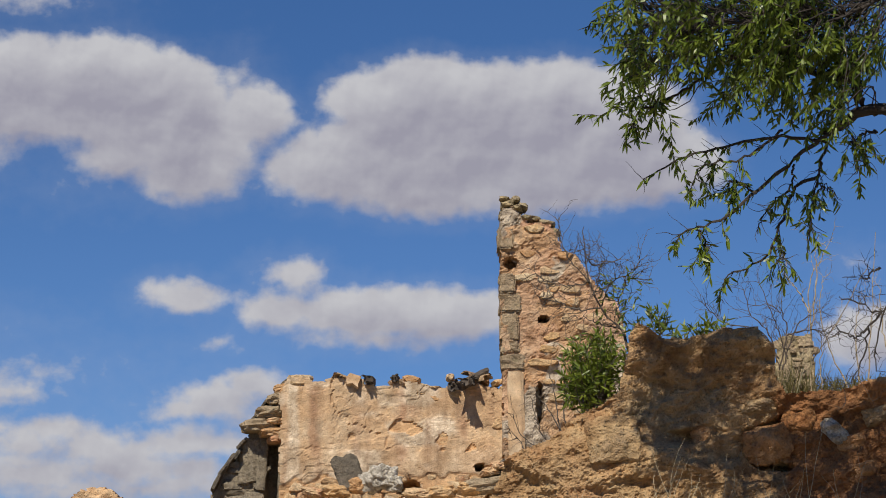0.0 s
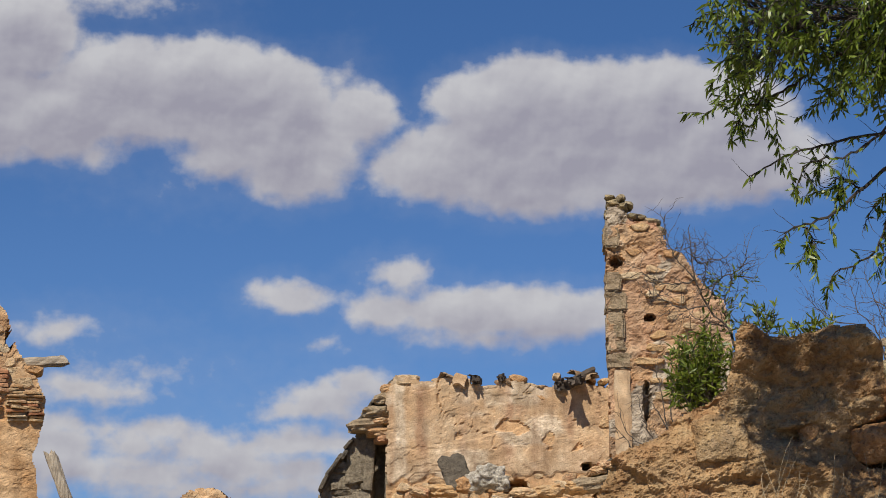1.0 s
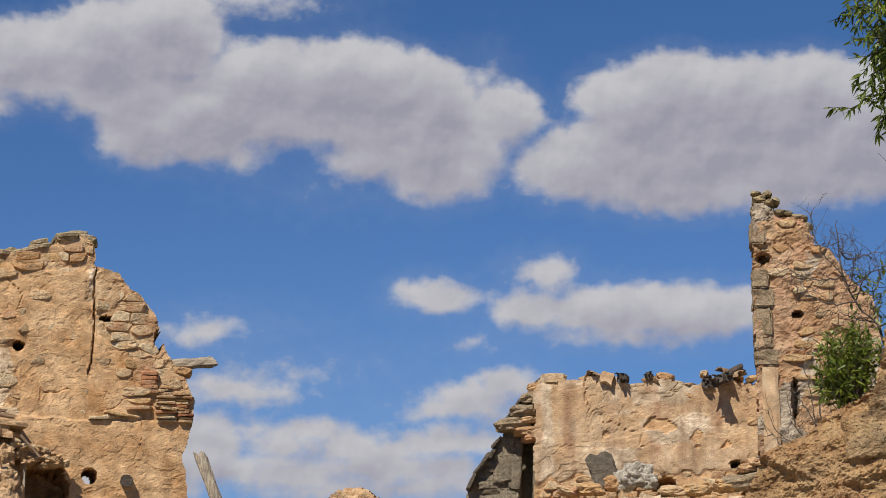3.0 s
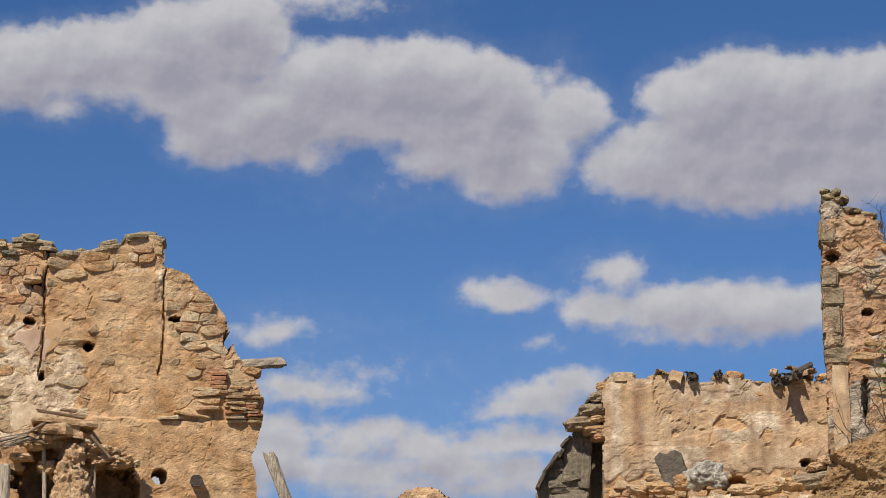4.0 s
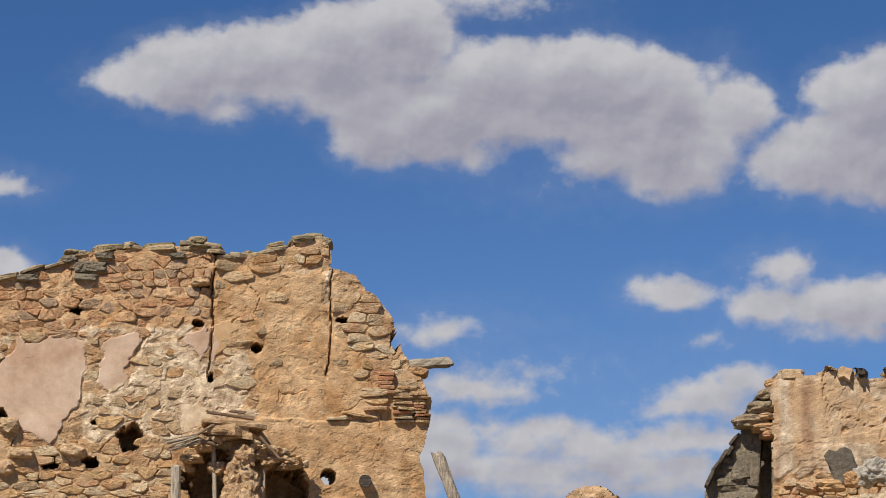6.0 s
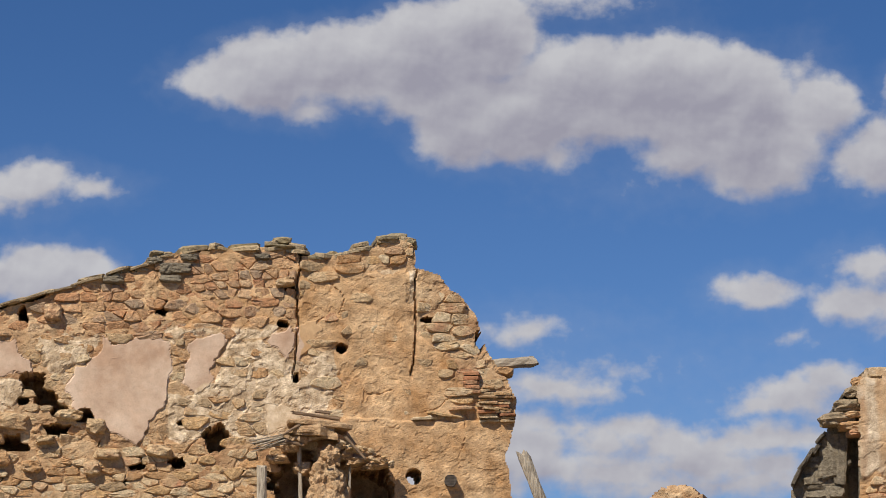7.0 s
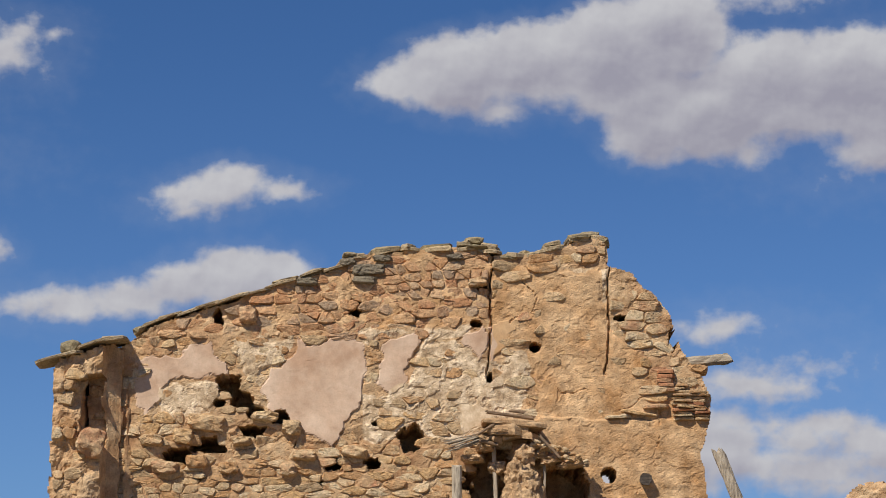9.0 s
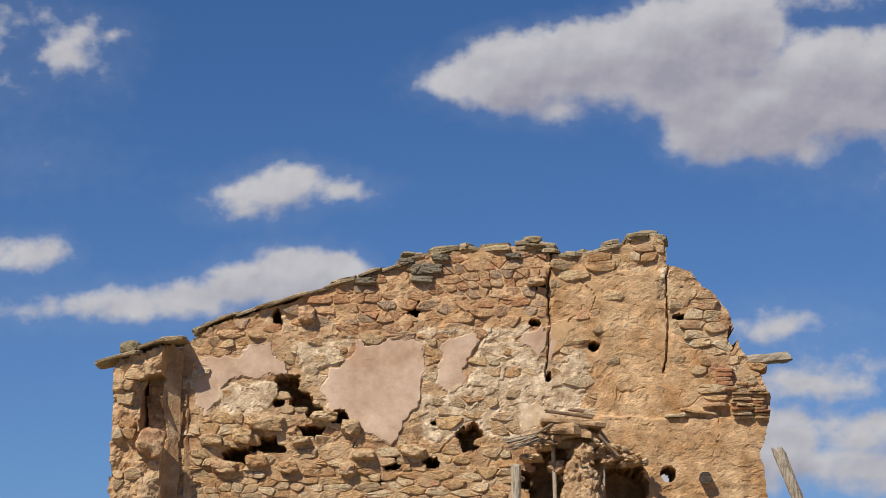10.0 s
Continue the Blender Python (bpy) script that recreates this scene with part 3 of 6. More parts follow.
def slab(rng, w, d, h, dent=0.012):
    """A thin flat stone or tile with chipped edges."""
    bm = bmesh.new()
    n = 10
    ring = [(w / 2 * math.copysign(abs(math.cos(t)) ** 0.45, math.cos(t)), d / 2 * math.copysign(abs(math.sin(t)) ** 0.45, math.sin(t)))
            for t in (2 * math.pi * (i + 0.5) / n for i in range(n))]
    ring = [(x + rng.normal(0, dent), y + rng.normal(0, dent)) for x, y in ring]
    lo = [bm.verts.new((x, y, -h / 2 + rng.normal(0, dent * 0.4))) for x, y in ring]
    mid = [bm.verts.new((x * 1.02, y * 1.02, h * 0.2)) for x, y in ring]
    hi = [bm.verts.new((x * 0.93, y * 0.93, h / 2 + rng.normal(0, dent * 0.4))) for x, y in ring]
    for r0, r1 in ((lo, mid), (mid, hi)):
        for i in range(n):
            bm.faces.new((r0[i], r0[(i + 1) % n], r1[(i + 1) % n], r1[i]))
    bm.faces.new(lo[::-1])
    bm.faces.new(hi)
    return bm


# ---------------------------------------------------------------- ground


def ground():
    rng = np.random.RandomState(3)
    rings = [0, 4, 8, 11, 14, 17, 20, 24, 28, 32, 36, 42, 50, 70, 110, 200, 420, 1000, 2600]
    verts, faces = [(0, 0, 0)], []
    for r in rings[1:]:
        for s in range(48):
            a = 2 * math.pi * s / 48
            h = float(np.interp(r, [8, 17, 28, 36, 60], [0, 2.3, 3.5, 4.1, 3.6])) + (rng.uniform(-0.15, 0.05) if r > 10 else 0)
            verts.append((r * math.cos(a), r * math.sin(a), h))
    for s in range(48):
        faces.append((0, 1 + s, 1 + (s + 1) % 48))
    for k in range(len(rings) - 2):
        for s in range(48):
            t = (s + 1) % 48
            faces.append((1 + k * 48 + s, 1 + (k + 1) * 48 + s, 1 + (k + 1) * 48 + t, 1 + k * 48 + t))
    ob = link_mesh("ground", verts, faces, M_GROUND)
    tagged(ob, "dry pale earth hillside below the ruins", "ground", kind="structure")


ground()

# ---------------------------------------------------------------- the gabled wall
GABLE = site(16.7, 31.5)


def gx(x):
    return (x - 784) / 160.2


def gz(y):
    return 7.52 - (y - 440) / 157.3


GABLE_TOP = [(-2.8, 6.5), (-2.68, 6.62), (-1.96, 6.83), (-1.32, 7.08), (-0.63, 7.25), (-0.53, 7.38), (-0.12, 7.47), (0.2, 7.5), (0.51, 7.5),
             (0.8, 7.53), (1.1, 7.54), (1.16, 7.46), (1.4, 7.42), (1.52, 7.44), (1.75, 7.5), (1.98, 7.54), (2.1, 7.62), (2.45, 7.66),
             (2.49, 7.55), (2.47, 7.36), (2.76, 7.23), (2.89, 7.08), (3.01, 7.01), (3.14, 6.81), (3.21, 6.62), (3.29, 6.4), (3.38, 6.24),
             (3.5, 6.08), (3.6, 5.83), (3.57, 5.57), (3.48, 5.23), (3.52, 5.04), (3.54, 4.71), (3.56, 3.2), (-3.3, 3.2), (-3.3, 6.22)]
# fallen-away and surviving coats on the wall, in metres along it and up it
PINK_COATS = [[(-1.02, 6.5), (-0.9, 6.52), (-0.84, 6.43), (-0.52, 6.5), (-0.31, 6.5), (-0.24, 6.36), (-0.25, 5.96), (-0.32, 5.73), (-0.49, 5.41), (-0.59, 5.23), (-0.77, 5.36), (-0.99, 5.53), (-1.24, 5.61), (-1.39, 5.83), (-1.41, 5.93), (-1.3, 6.17), (-1.14, 6.18), (-1.07, 6.38)],
              [(-0.11, 6.49), (0.22, 6.54), (0.32, 6.5), (0.35, 6.39), (0.24, 6.12), (0.22, 5.99), (0.04, 5.87), (-0.11, 5.92), (-0.09, 6.25)],
              [(-2.8, 6.24), (-2.49, 6.27), (-2.21, 6.38), (-1.99, 6.46), (-1.89, 6.25), (-1.75, 6.17), (-1.75, 6.05), (-2.02, 6.06), (-2.4, 6.02), (-2.51, 5.93), (-2.55, 5.74), (-2.65, 5.64), (-2.73, 5.73), (-2.8, 5.87)],
              [(0.87, 6.55), (1.1, 6.67), (1.12, 6.69), (1.12, 6.34), (1.05, 6.28), (0.94, 6.4), (0.77, 6.46)],
              [(1.17, 6.66), (1.35, 6.69), (1.4, 6.62), (1.29, 6.31), (1.17, 6.22)],
              [(0.77, 5.79), (1.0, 5.8), (1.2, 5.64), (1.11, 5.49), (0.91, 5.41), (0.81, 5.55)]]
LIME_COATS = [[(0.35, 6.5), (0.76, 6.44), (1.14, 6.25), (1.41, 6.18), (1.54, 5.87), (1.35, 5.49), (0.91, 5.29), (0.41, 5.42), (0.29, 5.61), (-0.09, 5.87), (0.26, 5.99)],
              [(-0.31, 5.87), (0.29, 5.87), (0.41, 5.61), (0.1, 5.39), (-0.15, 5.29), (-0.27, 5.49)],
              [(-2.52, 5.99), (-1.77, 6.02), (-1.74, 5.87), (-1.96, 5.68), (-2.52, 5.49)],
              [(-1.77, 6.43), (-1.4, 6.5), (-1.05, 6.5), (-1.15, 6.22), (-1.34, 6.18), (-1.42, 5.93), (-1.65, 6.18)],
              [(-0.37, 6.63), (0.04, 6.66), (0.29, 6.57), (-0.11, 6.5), (-0.24, 6.43)],
              [(0.41, 6.66), (0.76, 6.6), (0.97, 6.69), (0.88, 6.5), (0.41, 6.47)],
              [(1.88, 6.5), (2.16, 6.57), (2.46, 6.44), (2.41, 6.25), (1.97, 6.34)],
              [(2.03, 6.12), (2.53, 6.15), (2.63, 5.64), (2.16, 5.61)],
              [(1.41, 6.5), (1.63, 6.25), (1.54, 5.93), (1.25, 6.12)],
              [(2.1, 7.33), (2.46, 7.27), (2.46, 6.88), (2.16, 7.01)]]
TAN_COATS = [[(1.16, 7.35), (1.8, 7.3), (2.4, 7.3), (2.48, 6.6), (2.9, 6.3), (3.1, 5.75), (3.7, 5.6), (3.7, 4.0), (1.35, 4.0), (1.7, 5.3),
              (1.62, 6.0), (1.6, 6.4), (1.2, 6.3)]]
DARK_HOLES = [(-1.76, 5.98, 0.13, 0.12), (-1.62, 5.82, 0.13, 0.1), (-1.47, 5.66, 0.1, 0.08), (-1.86, 5.78, 0.06, 0.05), (-2.55, 5.05, 0.06, 0.05), (-1.0, 5.3, 0.07, 0.03), (-2.1, 4.9, 0.08, 0.03), (-0.75, 4.88, 0.07, 0.03), (0.6, 5.0, 0.08, 0.03), (-0.1, 5.55, 0.06, 0.025), (-1.98, 5.3, 0.2, 0.09), (-1.45, 5.45, 0.24, 0.07)]
DARK_HOLES += [(-2.33, 5.18, 0.15, 0.1), (-0.59, 5.1, 0.1, 0.06),
              (-0.15, 5.1, 0.1, 0.06), (0.26, 5.38, 0.14, 0.14), (-0.37, 6.85, 0.08, 0.1), (1.0, 6.67, 0.07, 0.035), (1.15, 6.06, 0.035, 0.06),
              (1.66, 6.4, 0.055, 0.055), (2.63, 6.74, 0.08, 0.03), (1.97, 4.84, 0.23, 0.24), (1.16, 4.95, 0.22, 0.42), (0.85, 4.9, 0.1, 0.1), (-1.2, 5.6, 0.1, 0.08),
              (1.02, 7.08, 0.1, 0.05), (3.2, 6.52, 0.05, 0.14), (-1.88, 6.72, 0.05, 0.12)]


def coat(U, Z, polys, edge, seed, wob=0.08):
    out = np.zeros(np.shape(U))
    for p in polys:
        d = inside(U + fbm(U * 6, Z * 6, seed, 4) * wob * 2, Z + fbm(U * 6, Z * 6, seed + 1, 4) * wob * 2, p)
        out = np.maximum(out, soft(d, -edge, edge))
    return out


def flakes(U, Z, seed, size=2.0, deep=0.014):
    """Coats that have come off in layers with sharp edges, and hair cracks."""
    n = fbm(U * size + fbm(U * 9, Z * 9, seed + 4, 3) * 0.12, Z * size * 1.3, seed, 5)
    out = 0
    for th in (-0.09, -0.02, 0.05, 0.11):
        out = out - deep * soft(n - th, -0.004, 0.004)
    vein = np.abs(fbm(U * 0.8, Z * 1.0, seed + 7, 5))
    return out - 0.025 * (1 - soft(vein, 0.0015, 0.0045)) * soft(fbm(U * 1.2, Z * 1.2, seed + 8, 2), 0.0, 0.1)


def gable_pits(U, Z):
    pit = np.zeros(np.shape(U))
    for u, z, a, b in DARK_HOLES:
        r = (np.abs((U - u) / a) ** 2.6 + np.abs((Z - z) / b) ** 2.6) ** (1 / 2.6) + fbm(U * 11, Z * 11, 55, 4, 0.6) * 1.1
        pit = np.maximum(pit, 1 - soft(r, 0.88, 1.04))
    # two straight joints where the wall was lengthened
    for u, z0 in ((1.15, 6.0), (2.47, 6.05)):
        line = np.abs(U - u - fbm(Z * 5, U * 0, 61, 4) * 0.10 - (Z - 7) * 0.012)
        pit = np.maximum(pit, (1 - soft(line, 0.003, 0.013)) * 0.12 * soft(Z, z0, z0 + 0.1))
    return pit


def gable_level(U, Z):
    pink, lime, tan = coat(U, Z, PINK_COATS, 0.012, 1, 0.1), coat(U, Z, LIME_COATS, 0.05, 3), coat(U, Z, TAN_COATS, 0.06, 5)
    ground_coat = 0.051 - 0.006 * soft(Z, 6.4, 6.7) + fbm(U * 3.2, Z * 4.5, 9, 5, 0.6) * 0.055
    lev = np.maximum(ground_coat, np.maximum(lime * (0.060 + fbm(U * 4, Z * 4, 11, 4) * 0.035), tan * (0.070 + fbm(U * 1.8, Z * 2.6, 13, 5) * 0.03 + flakes(U, Z, 140, 1.1, 0.003))))
    lev = np.maximum(lev, pink * (0.067 + fbm(U * 1.5, Z * 1.5, 15, 3) * 0.02))
    lev = lev + (fbm(U * 12, Z * 16, 17, 4, 0.65) * 0.018 - 0.014 * soft(fbm(U * 7, Z * 9, 18, 4), 0.06, 0.14)) * (1 - pink * 0.92) * (1 - tan * 0.4)
    # a lower, thicker coat of render
    low = soft(5.62 + fbm(U * 4, U * 0, 19, 3) * 0.14 - Z, -0.01, 0.02) * tan
    lev = lev + low * 0.03
    # the splayed putlog hole that goes right through
    lev = lev - 0.56 * (1 - soft(np.hypot(U - 2.46, Z - 4.97), 0.07, 0.085))
    return lev - gable_pits(U, Z) * 0.66


def gable_zone(U, Z):
    red_mortar = 0.75 * soft(Z + fbm(U * 2, Z * 2, 7, 3) * 0.3, 6.55, 6.75) * soft(1.2 - U, 0, 0.1)
    return np.stack([coat(U, Z, PINK_COATS, 0.012, 1, 0.1), coat(U, Z, LIME_COATS, 0.05, 3), np.maximum(coat(U, Z, TAN_COATS, 0.06, 5), red_mortar)], -1)


def gabled_house():
    rng = np.random.RandomState(11)
    house = thing("ruined_house", GABLE, "ruined gable wall of tan rubble stone with patches of pink plaster", "ruin")
    wall = relief_wall("gable_wall", GABLE_TOP, 0.75, gable_level, gable_zone, M_GABLE, house, 0.015, holes=[(2.46, 4.97, 0.075)], lower=4.3,
                       label="tan rubble wall with pink plaster and pale lime mortar")
    polys = rubble(rng, -2.85, 3.65, 4.45, 7.65, 0.27, 0.105)
    for p in polys:  # no stone bridges the two straight joints
        for u in (1.15, 2.47):
            if p[:, 1].mean() > 6.05 and p[:, 0].min() < u < p[:, 0].max():
                p[:, 0] = np.minimum(p[:, 0], u - 0.018) if p[:, 0].mean() < u else np.maximum(p[:, 0], u + 0.018)

    def accept(u, z):
        if inside(u, z, GABLE_TOP) < 0.05 or gable_pits(np.array([u]), np.array([z]))[0] > 0.25:
            return 0
        covered = gable_zone(np.array([u]), np.array([z]))[0]
        if covered[0] > 0.4:
            return 0
        k = 1.0 if z > 6.4 or z < 5.3 else 0.8
        if covered[1] > 0.4:
            return 0.95 if rng.rand() < 0.42 else 0
        if covered[2] > 0.4 and u > 1.16:
            loose = z > 5.75 and (u > 2.55 or z > 7.15) and inside(u, z, GABLE_TOP) < 0.55
            return rng.uniform(1.15, 1.5) if loose and rng.rand() < 0.85 else (1.08 if rng.rand() < 0.12 * (z > 5.6) else 0)
        return k

    upper = [p for p in polys if p[:, 1].mean() > 6.5 and p[:, 0].mean() < 1.12]
    others = [p for p in polys if not (p[:, 1].mean() > 6.5 and p[:, 0].mean() < 1.12)]
    lay_stones(rng, wall, upper, accept, 0.056, M_REDSTONE, most=300, joint=0.005, outline=GABLE_TOP)
    lay_stones(rng, wall, others, accept, 0.062, M_STONE, most=300, joint=0.005, outline=GABLE_TOP)
    low = cells(rng, -2.85, 3.5, 3.3, 4.4, 0.4, 0.22)
    lay_stones(rng, wall, low, lambda u, z: 0.9 if inside(u, z, GABLE_TOP) > 0.1 else 0, 0.06, M_STONE, most=0)
    return house


HOUSE = gabled_house()


def gable_pier():
    """The broken end of a front wall that comes forward at the eaves."""
    rng = np.random.RandomState(12)
    pier = thing("ruined_wall_end", GABLE @ pose(0, 0, 0), "broken end of a rubble wall projecting from the gable", "ruin")
    out = [(-3.66, 3.2), (-3.68, 5.2), (-3.67, 6.12), (-3.6, 6.2), (-3.05, 6.4), (-2.90, 6.36), (-2.84, 5.4), (-2.80, 4.6), (-2.78, 3.2)]

    def level(U, Z):
        d = 0.36 + fbm(U * 4, Z * 4, 71, 5) * 0.25 + fbm(U * 11, Z * 11, 72, 4) * 0.08
        # the plastered inner jamb, and the crack where it has come away from the gable
        jamb = soft(U, -3.14, -3.10)
        d = d * (1 - jamb) + jamb * (0.20 - 0.5 * (U + 3.1) + fbm(U * 9, Z * 0.8, 76, 4) * 0.05)
        d = d - 0.4 * (1 - soft(np.abs(U + 2.905 - (Z - 5.7) * 0.02 + fbm(Z * 2.5, U * 0, 77, 4) * 0.10), 0.008, 0.02))
        return d - 0.5 * soft(np.abs(U + 3.24) + fbm(U * 6, Z * 6, 73, 4) * 0.1, 0.13, 0.10) * soft(np.abs(Z - 5.66) + fbm(U * 5, Z * 5, 74, 4) * 0.3, 0.38, 0.33)

    wall = relief_wall("wall", out, 0.55, level, lambda U, Z: np.stack([U * 0, U * 0, soft(fbm(U * 3, Z * 2, 75, 3), 0.0, 0.2)], -1), M_GABLE, pier, 0.022, lower=4.3)
    polys = rubble(rng, -3.7, -3.1, 4.5, 6.4, 0.24, 0.11)
    for p in polys:
        c = p.mean(0)
        if inside(p[:, 0], p[:, 1], out).min() < 0.0 or p[:, 0].max() > -3.12 or rng.rand() < 0.2 or (c[0] > -3.36 and 5.3 < c[1] < 6.05):
            continue
        lev = float(level(np.array([c[0]]), np.array([c[1]]))[0])
        c, v, f = stone_mesh(rng, p, 0.06 * rng.uniform(0.4, 1.5), 0.006)
        link_mesh("stone", v.tolist(), f, M_STONE, wall, m=pose(c[0], -lev + 0.03, c[1]))
    # eaves slabs lying on the wall end
    for u, z, w, rot in ((-3.62, 6.22, 0.55, -14), (-3.22, 6.38, 0.42, -17), (-3.0, 6.42, 0.3, -6)):
        ob = part("eaves_slab", slab(rng, w, 0.6, 0.035), M_VERGE, pier)
        ob.matrix_basis = pose(u, -0.15, z + 0.02, 0, rot, rng.uniform(-8, 8))
    rock = part("loose_stone", boulder(rng, 0.13, 0.12, 0.09), M_CAP, None)
    tagged(rock, "lichened stone lying on the eaves slab", "stone")
    rock.matrix_basis = GABLE @ pose(-3.5, -0.2, 6.36)


gable_pier()


def cap_stones(name, frame_m, rng, spots, material, depth=0.5, label="flat lichened stone on the wall top", group=""):
    for u, z, w, h, tilt in spots:
        ob = part(name, boulder(rng, w / 2, depth / 2 * rng.uniform(0.6, 1.0), h / 2, 0.2, 2, 0.75), material)
        tagged(ob, label, "stone", group)
        ob.matrix_basis = frame_m @ pose(u, 0.15 + rng.uniform(-0.08, 0.1), z, rng.uniform(-4, 4), tilt, rng.uniform(-12, 12))


def gable_tops():
    rng = np.random.RandomState(13)
    # stone slabs on the roof verge
    for u, w in ((-2.55, 0.42), (-2.2, 0.4), (-1.83, 0.46), (-1.45, 0.4), (-1.13, 0.36), (-0.84, 0.34), (-1.25, 0.3), (-2.0, 0.34), (-0.6, 0.32), (-2.4, 0.3), (-1.62, 0.3)):
        z = 6.62 + (u + 2.68) * 0.311
        ob = part("verge_slab", slab(rng, w, 0.6, 0.03), M_VERGE)
        tagged(ob, "thin stone slab on the sloping roof verge", "roof slab", "verge slabs")
        ob.matrix_basis = GABLE @ pose(u, 0.2 + rng.uniform(-0.03, 0.03), z + 0.02 + rng.uniform(0, 0.035), rng.uniform(-3, 3), -17.3 + rng.uniform(-4, 4), rng.uniform(-6, 6))
    # thin slabs laid in two or three layers along the head of the wall
    u = -0.95
    heads_u, heads_z = [p[0] for p in GABLE_TOP[:19]], [p[1] for p in GABLE_TOP[:19]]
    while u < 2.4:
        w = rng.uniform(0.16, 0.42)
        rise = -0.02
        for layer in range(rng.choice([1, 2, 2, 3])):
            h = rng.uniform(0.025, 0.055)
            lw = w * rng.uniform(0.75, 1.1) * (1 - 0.15 * layer)
            mid = u + w / 2 + rng.uniform(-0.04, 0.04)
            slope = math.degrees(math.atan2(np.interp(u + w, heads_u, heads_z) - np.interp(u, heads_u, heads_z), w))
            deep = rng.uniform(0.35, 0.6)
            ob = part("cap_slab", slab(rng, lw, deep, h, 0.014), M_VERGE if rng.rand() < 0.8 else M_CAP)
            tagged(ob, "flat lichened stone on the wall top", "stone", "cap stones")
            ob.matrix_basis = GABLE @ pose(mid, deep / 2 - 0.085 + rng.uniform(-0.02, 0.03), float(np.interp(mid, heads_u, heads_z)) + rise + h / 2, rng.uniform(-3, 3), float(np.clip(-slope, -7, 7)) + rng.uniform(-3, 3), rng.uniform(-12, 12))
            rise += h * 0.92
        u += w * 0.93
    spots = [(0.97, 7.62, 0.24, 0.11, 0), (1.0, 7.53, 0.3, 0.06, 2), (2.27, 7.70, 0.27, 0.09, -3), (-0.42, 7.45, 0.2, 0.07, 5), (1.53, 7.49, 0.13, 0.1, 0),
             (-2.75, 6.6, 0.2, 0.12, -20), (-1.15, 7.18, 0.36, 0.06, -16), (2.44, 7.62, 0.14, 0.1, 5), (2.15, 7.63, 0.2, 0.09, 12)]
    cap_stones("cap_stone", GABLE, rng, spots, M_CAP, group="cap stones")


gable_tops()

# ---------------------------------------------------------------- the low building and the tower-like corner
BARN = site(0.0, 35.5)
BARN_TOP = [(-2.07, 3.6), (-2.05, 5.17), (-2.03, 6.46), (-1.95, 6.68), (-1.66, 6.68), (-1.6, 6.62), (-1.31, 6.68), (-1.02, 6.66), (-0.99, 6.58), (-0.67, 6.57),
            (-0.45, 6.64), (-0.24, 6.58), (0.01, 6.55), (0.11, 6.62), (0.47, 6.62), (0.75, 6.52), (0.86, 6.52), (0.88, 3.6)]
TOWER_TOP = [(0.74, 3.6), (0.75, 6.71), (0.73, 7.18), (0.72, 7.9), (0.7, 8.5), (0.74, 8.78), (0.9, 8.8), (1.0, 8.7), (1.08, 8.6), (1.34, 8.54), (1.46, 8.42),
             (1.47, 8.23), (1.69, 8.16), (1.79, 7.98), (1.97, 7.76), (2.15, 7.58), (2.25, 7.4), (2.28, 7.04), (2.3, 3.6)]
BARN_PITS = [(0.62, 5.3, 0.14, 0.14), (-0.42, 5.28, 0.16, 0.12), (0.45, 5.55, 0.06, 0.05)]


def barn_bare(U, Z):
    """Where the coat has fallen and stones show."""
    n = fbm(U * 1.3, Z * 2.0, 81, 4)
    return soft(n, 0.19, 0.205) * soft(Z, 5.0, 5.4) + soft(5.42 + fbm(U * 3, Z * 0, 84, 3) * 0.4 - Z, -0.03, 0.03) * 0.9


def barn_level(U, Z):
    bare = np.clip(barn_bare(U, Z), 0, 1)
    lev = 0.085 + fbm(U * 1.4, Z * 1.6, 83, 5) * 0.02 - bare * 0.03 + fbm(U * 14, Z * 20, 85, 4, 0.65) * 0.012 + flakes(U, Z, 150, 1.2, 0.009)
    for u, z, a, b in BARN_PITS:
        lev = lev - 0.4 * (1 - soft(np.hypot((U - u) / a, (Z - z) / b), 0.8, 1.1))
    return lev


def barn_zone(U, Z):
    bare = np.clip(barn_bare(U, Z), 0, 1)
    pale = soft(fbm(U * 1.1 + 4, Z * 1.6, 87, 4), 0.02, 0.16)
    pale = np.maximum(pale, 0.95 * np.exp(-((U + 1.88 + fbm(Z * 3, U * 0, 86, 3) * 0.06) / 0.07) ** 2))
    low = soft(6.0 - Z + fbm(U * 2, Z * 2, 88, 3) * 0.6, 0.0, 0.4)
    drip = 0
    for u, top, foot, wide, k in ((-1.62, 6.6, 5.7, 0.08, 0.62), (-0.50, 6.6, 5.6, 0.07, 0.85), (0.27, 6.4, 5.9, 0.06, 0.75), (-1.98, 6.4, 5.2, 0.05, 0.5), (-0.35, 6.6, 6.1, 0.1, 0.5)):
        wob = fbm(Z * 2.2, U * 0, 89, 3) * 0.08
        drip = np.maximum(drip, k * np.exp(-((U - u - wob) / wide) ** 2) * soft(Z, foot - 0.2, foot + 0.2) * soft(top + 0.1 - Z, 0, 0.2))
    drip = drip * (1 + 2.2 * fbm(U * 7, Z * 2.2, 90, 4))
    return np.stack([drip + U * 0, np.clip((pale + low * 0.3) * (1 - bare), 0, 1), bare * 0.8], -1)


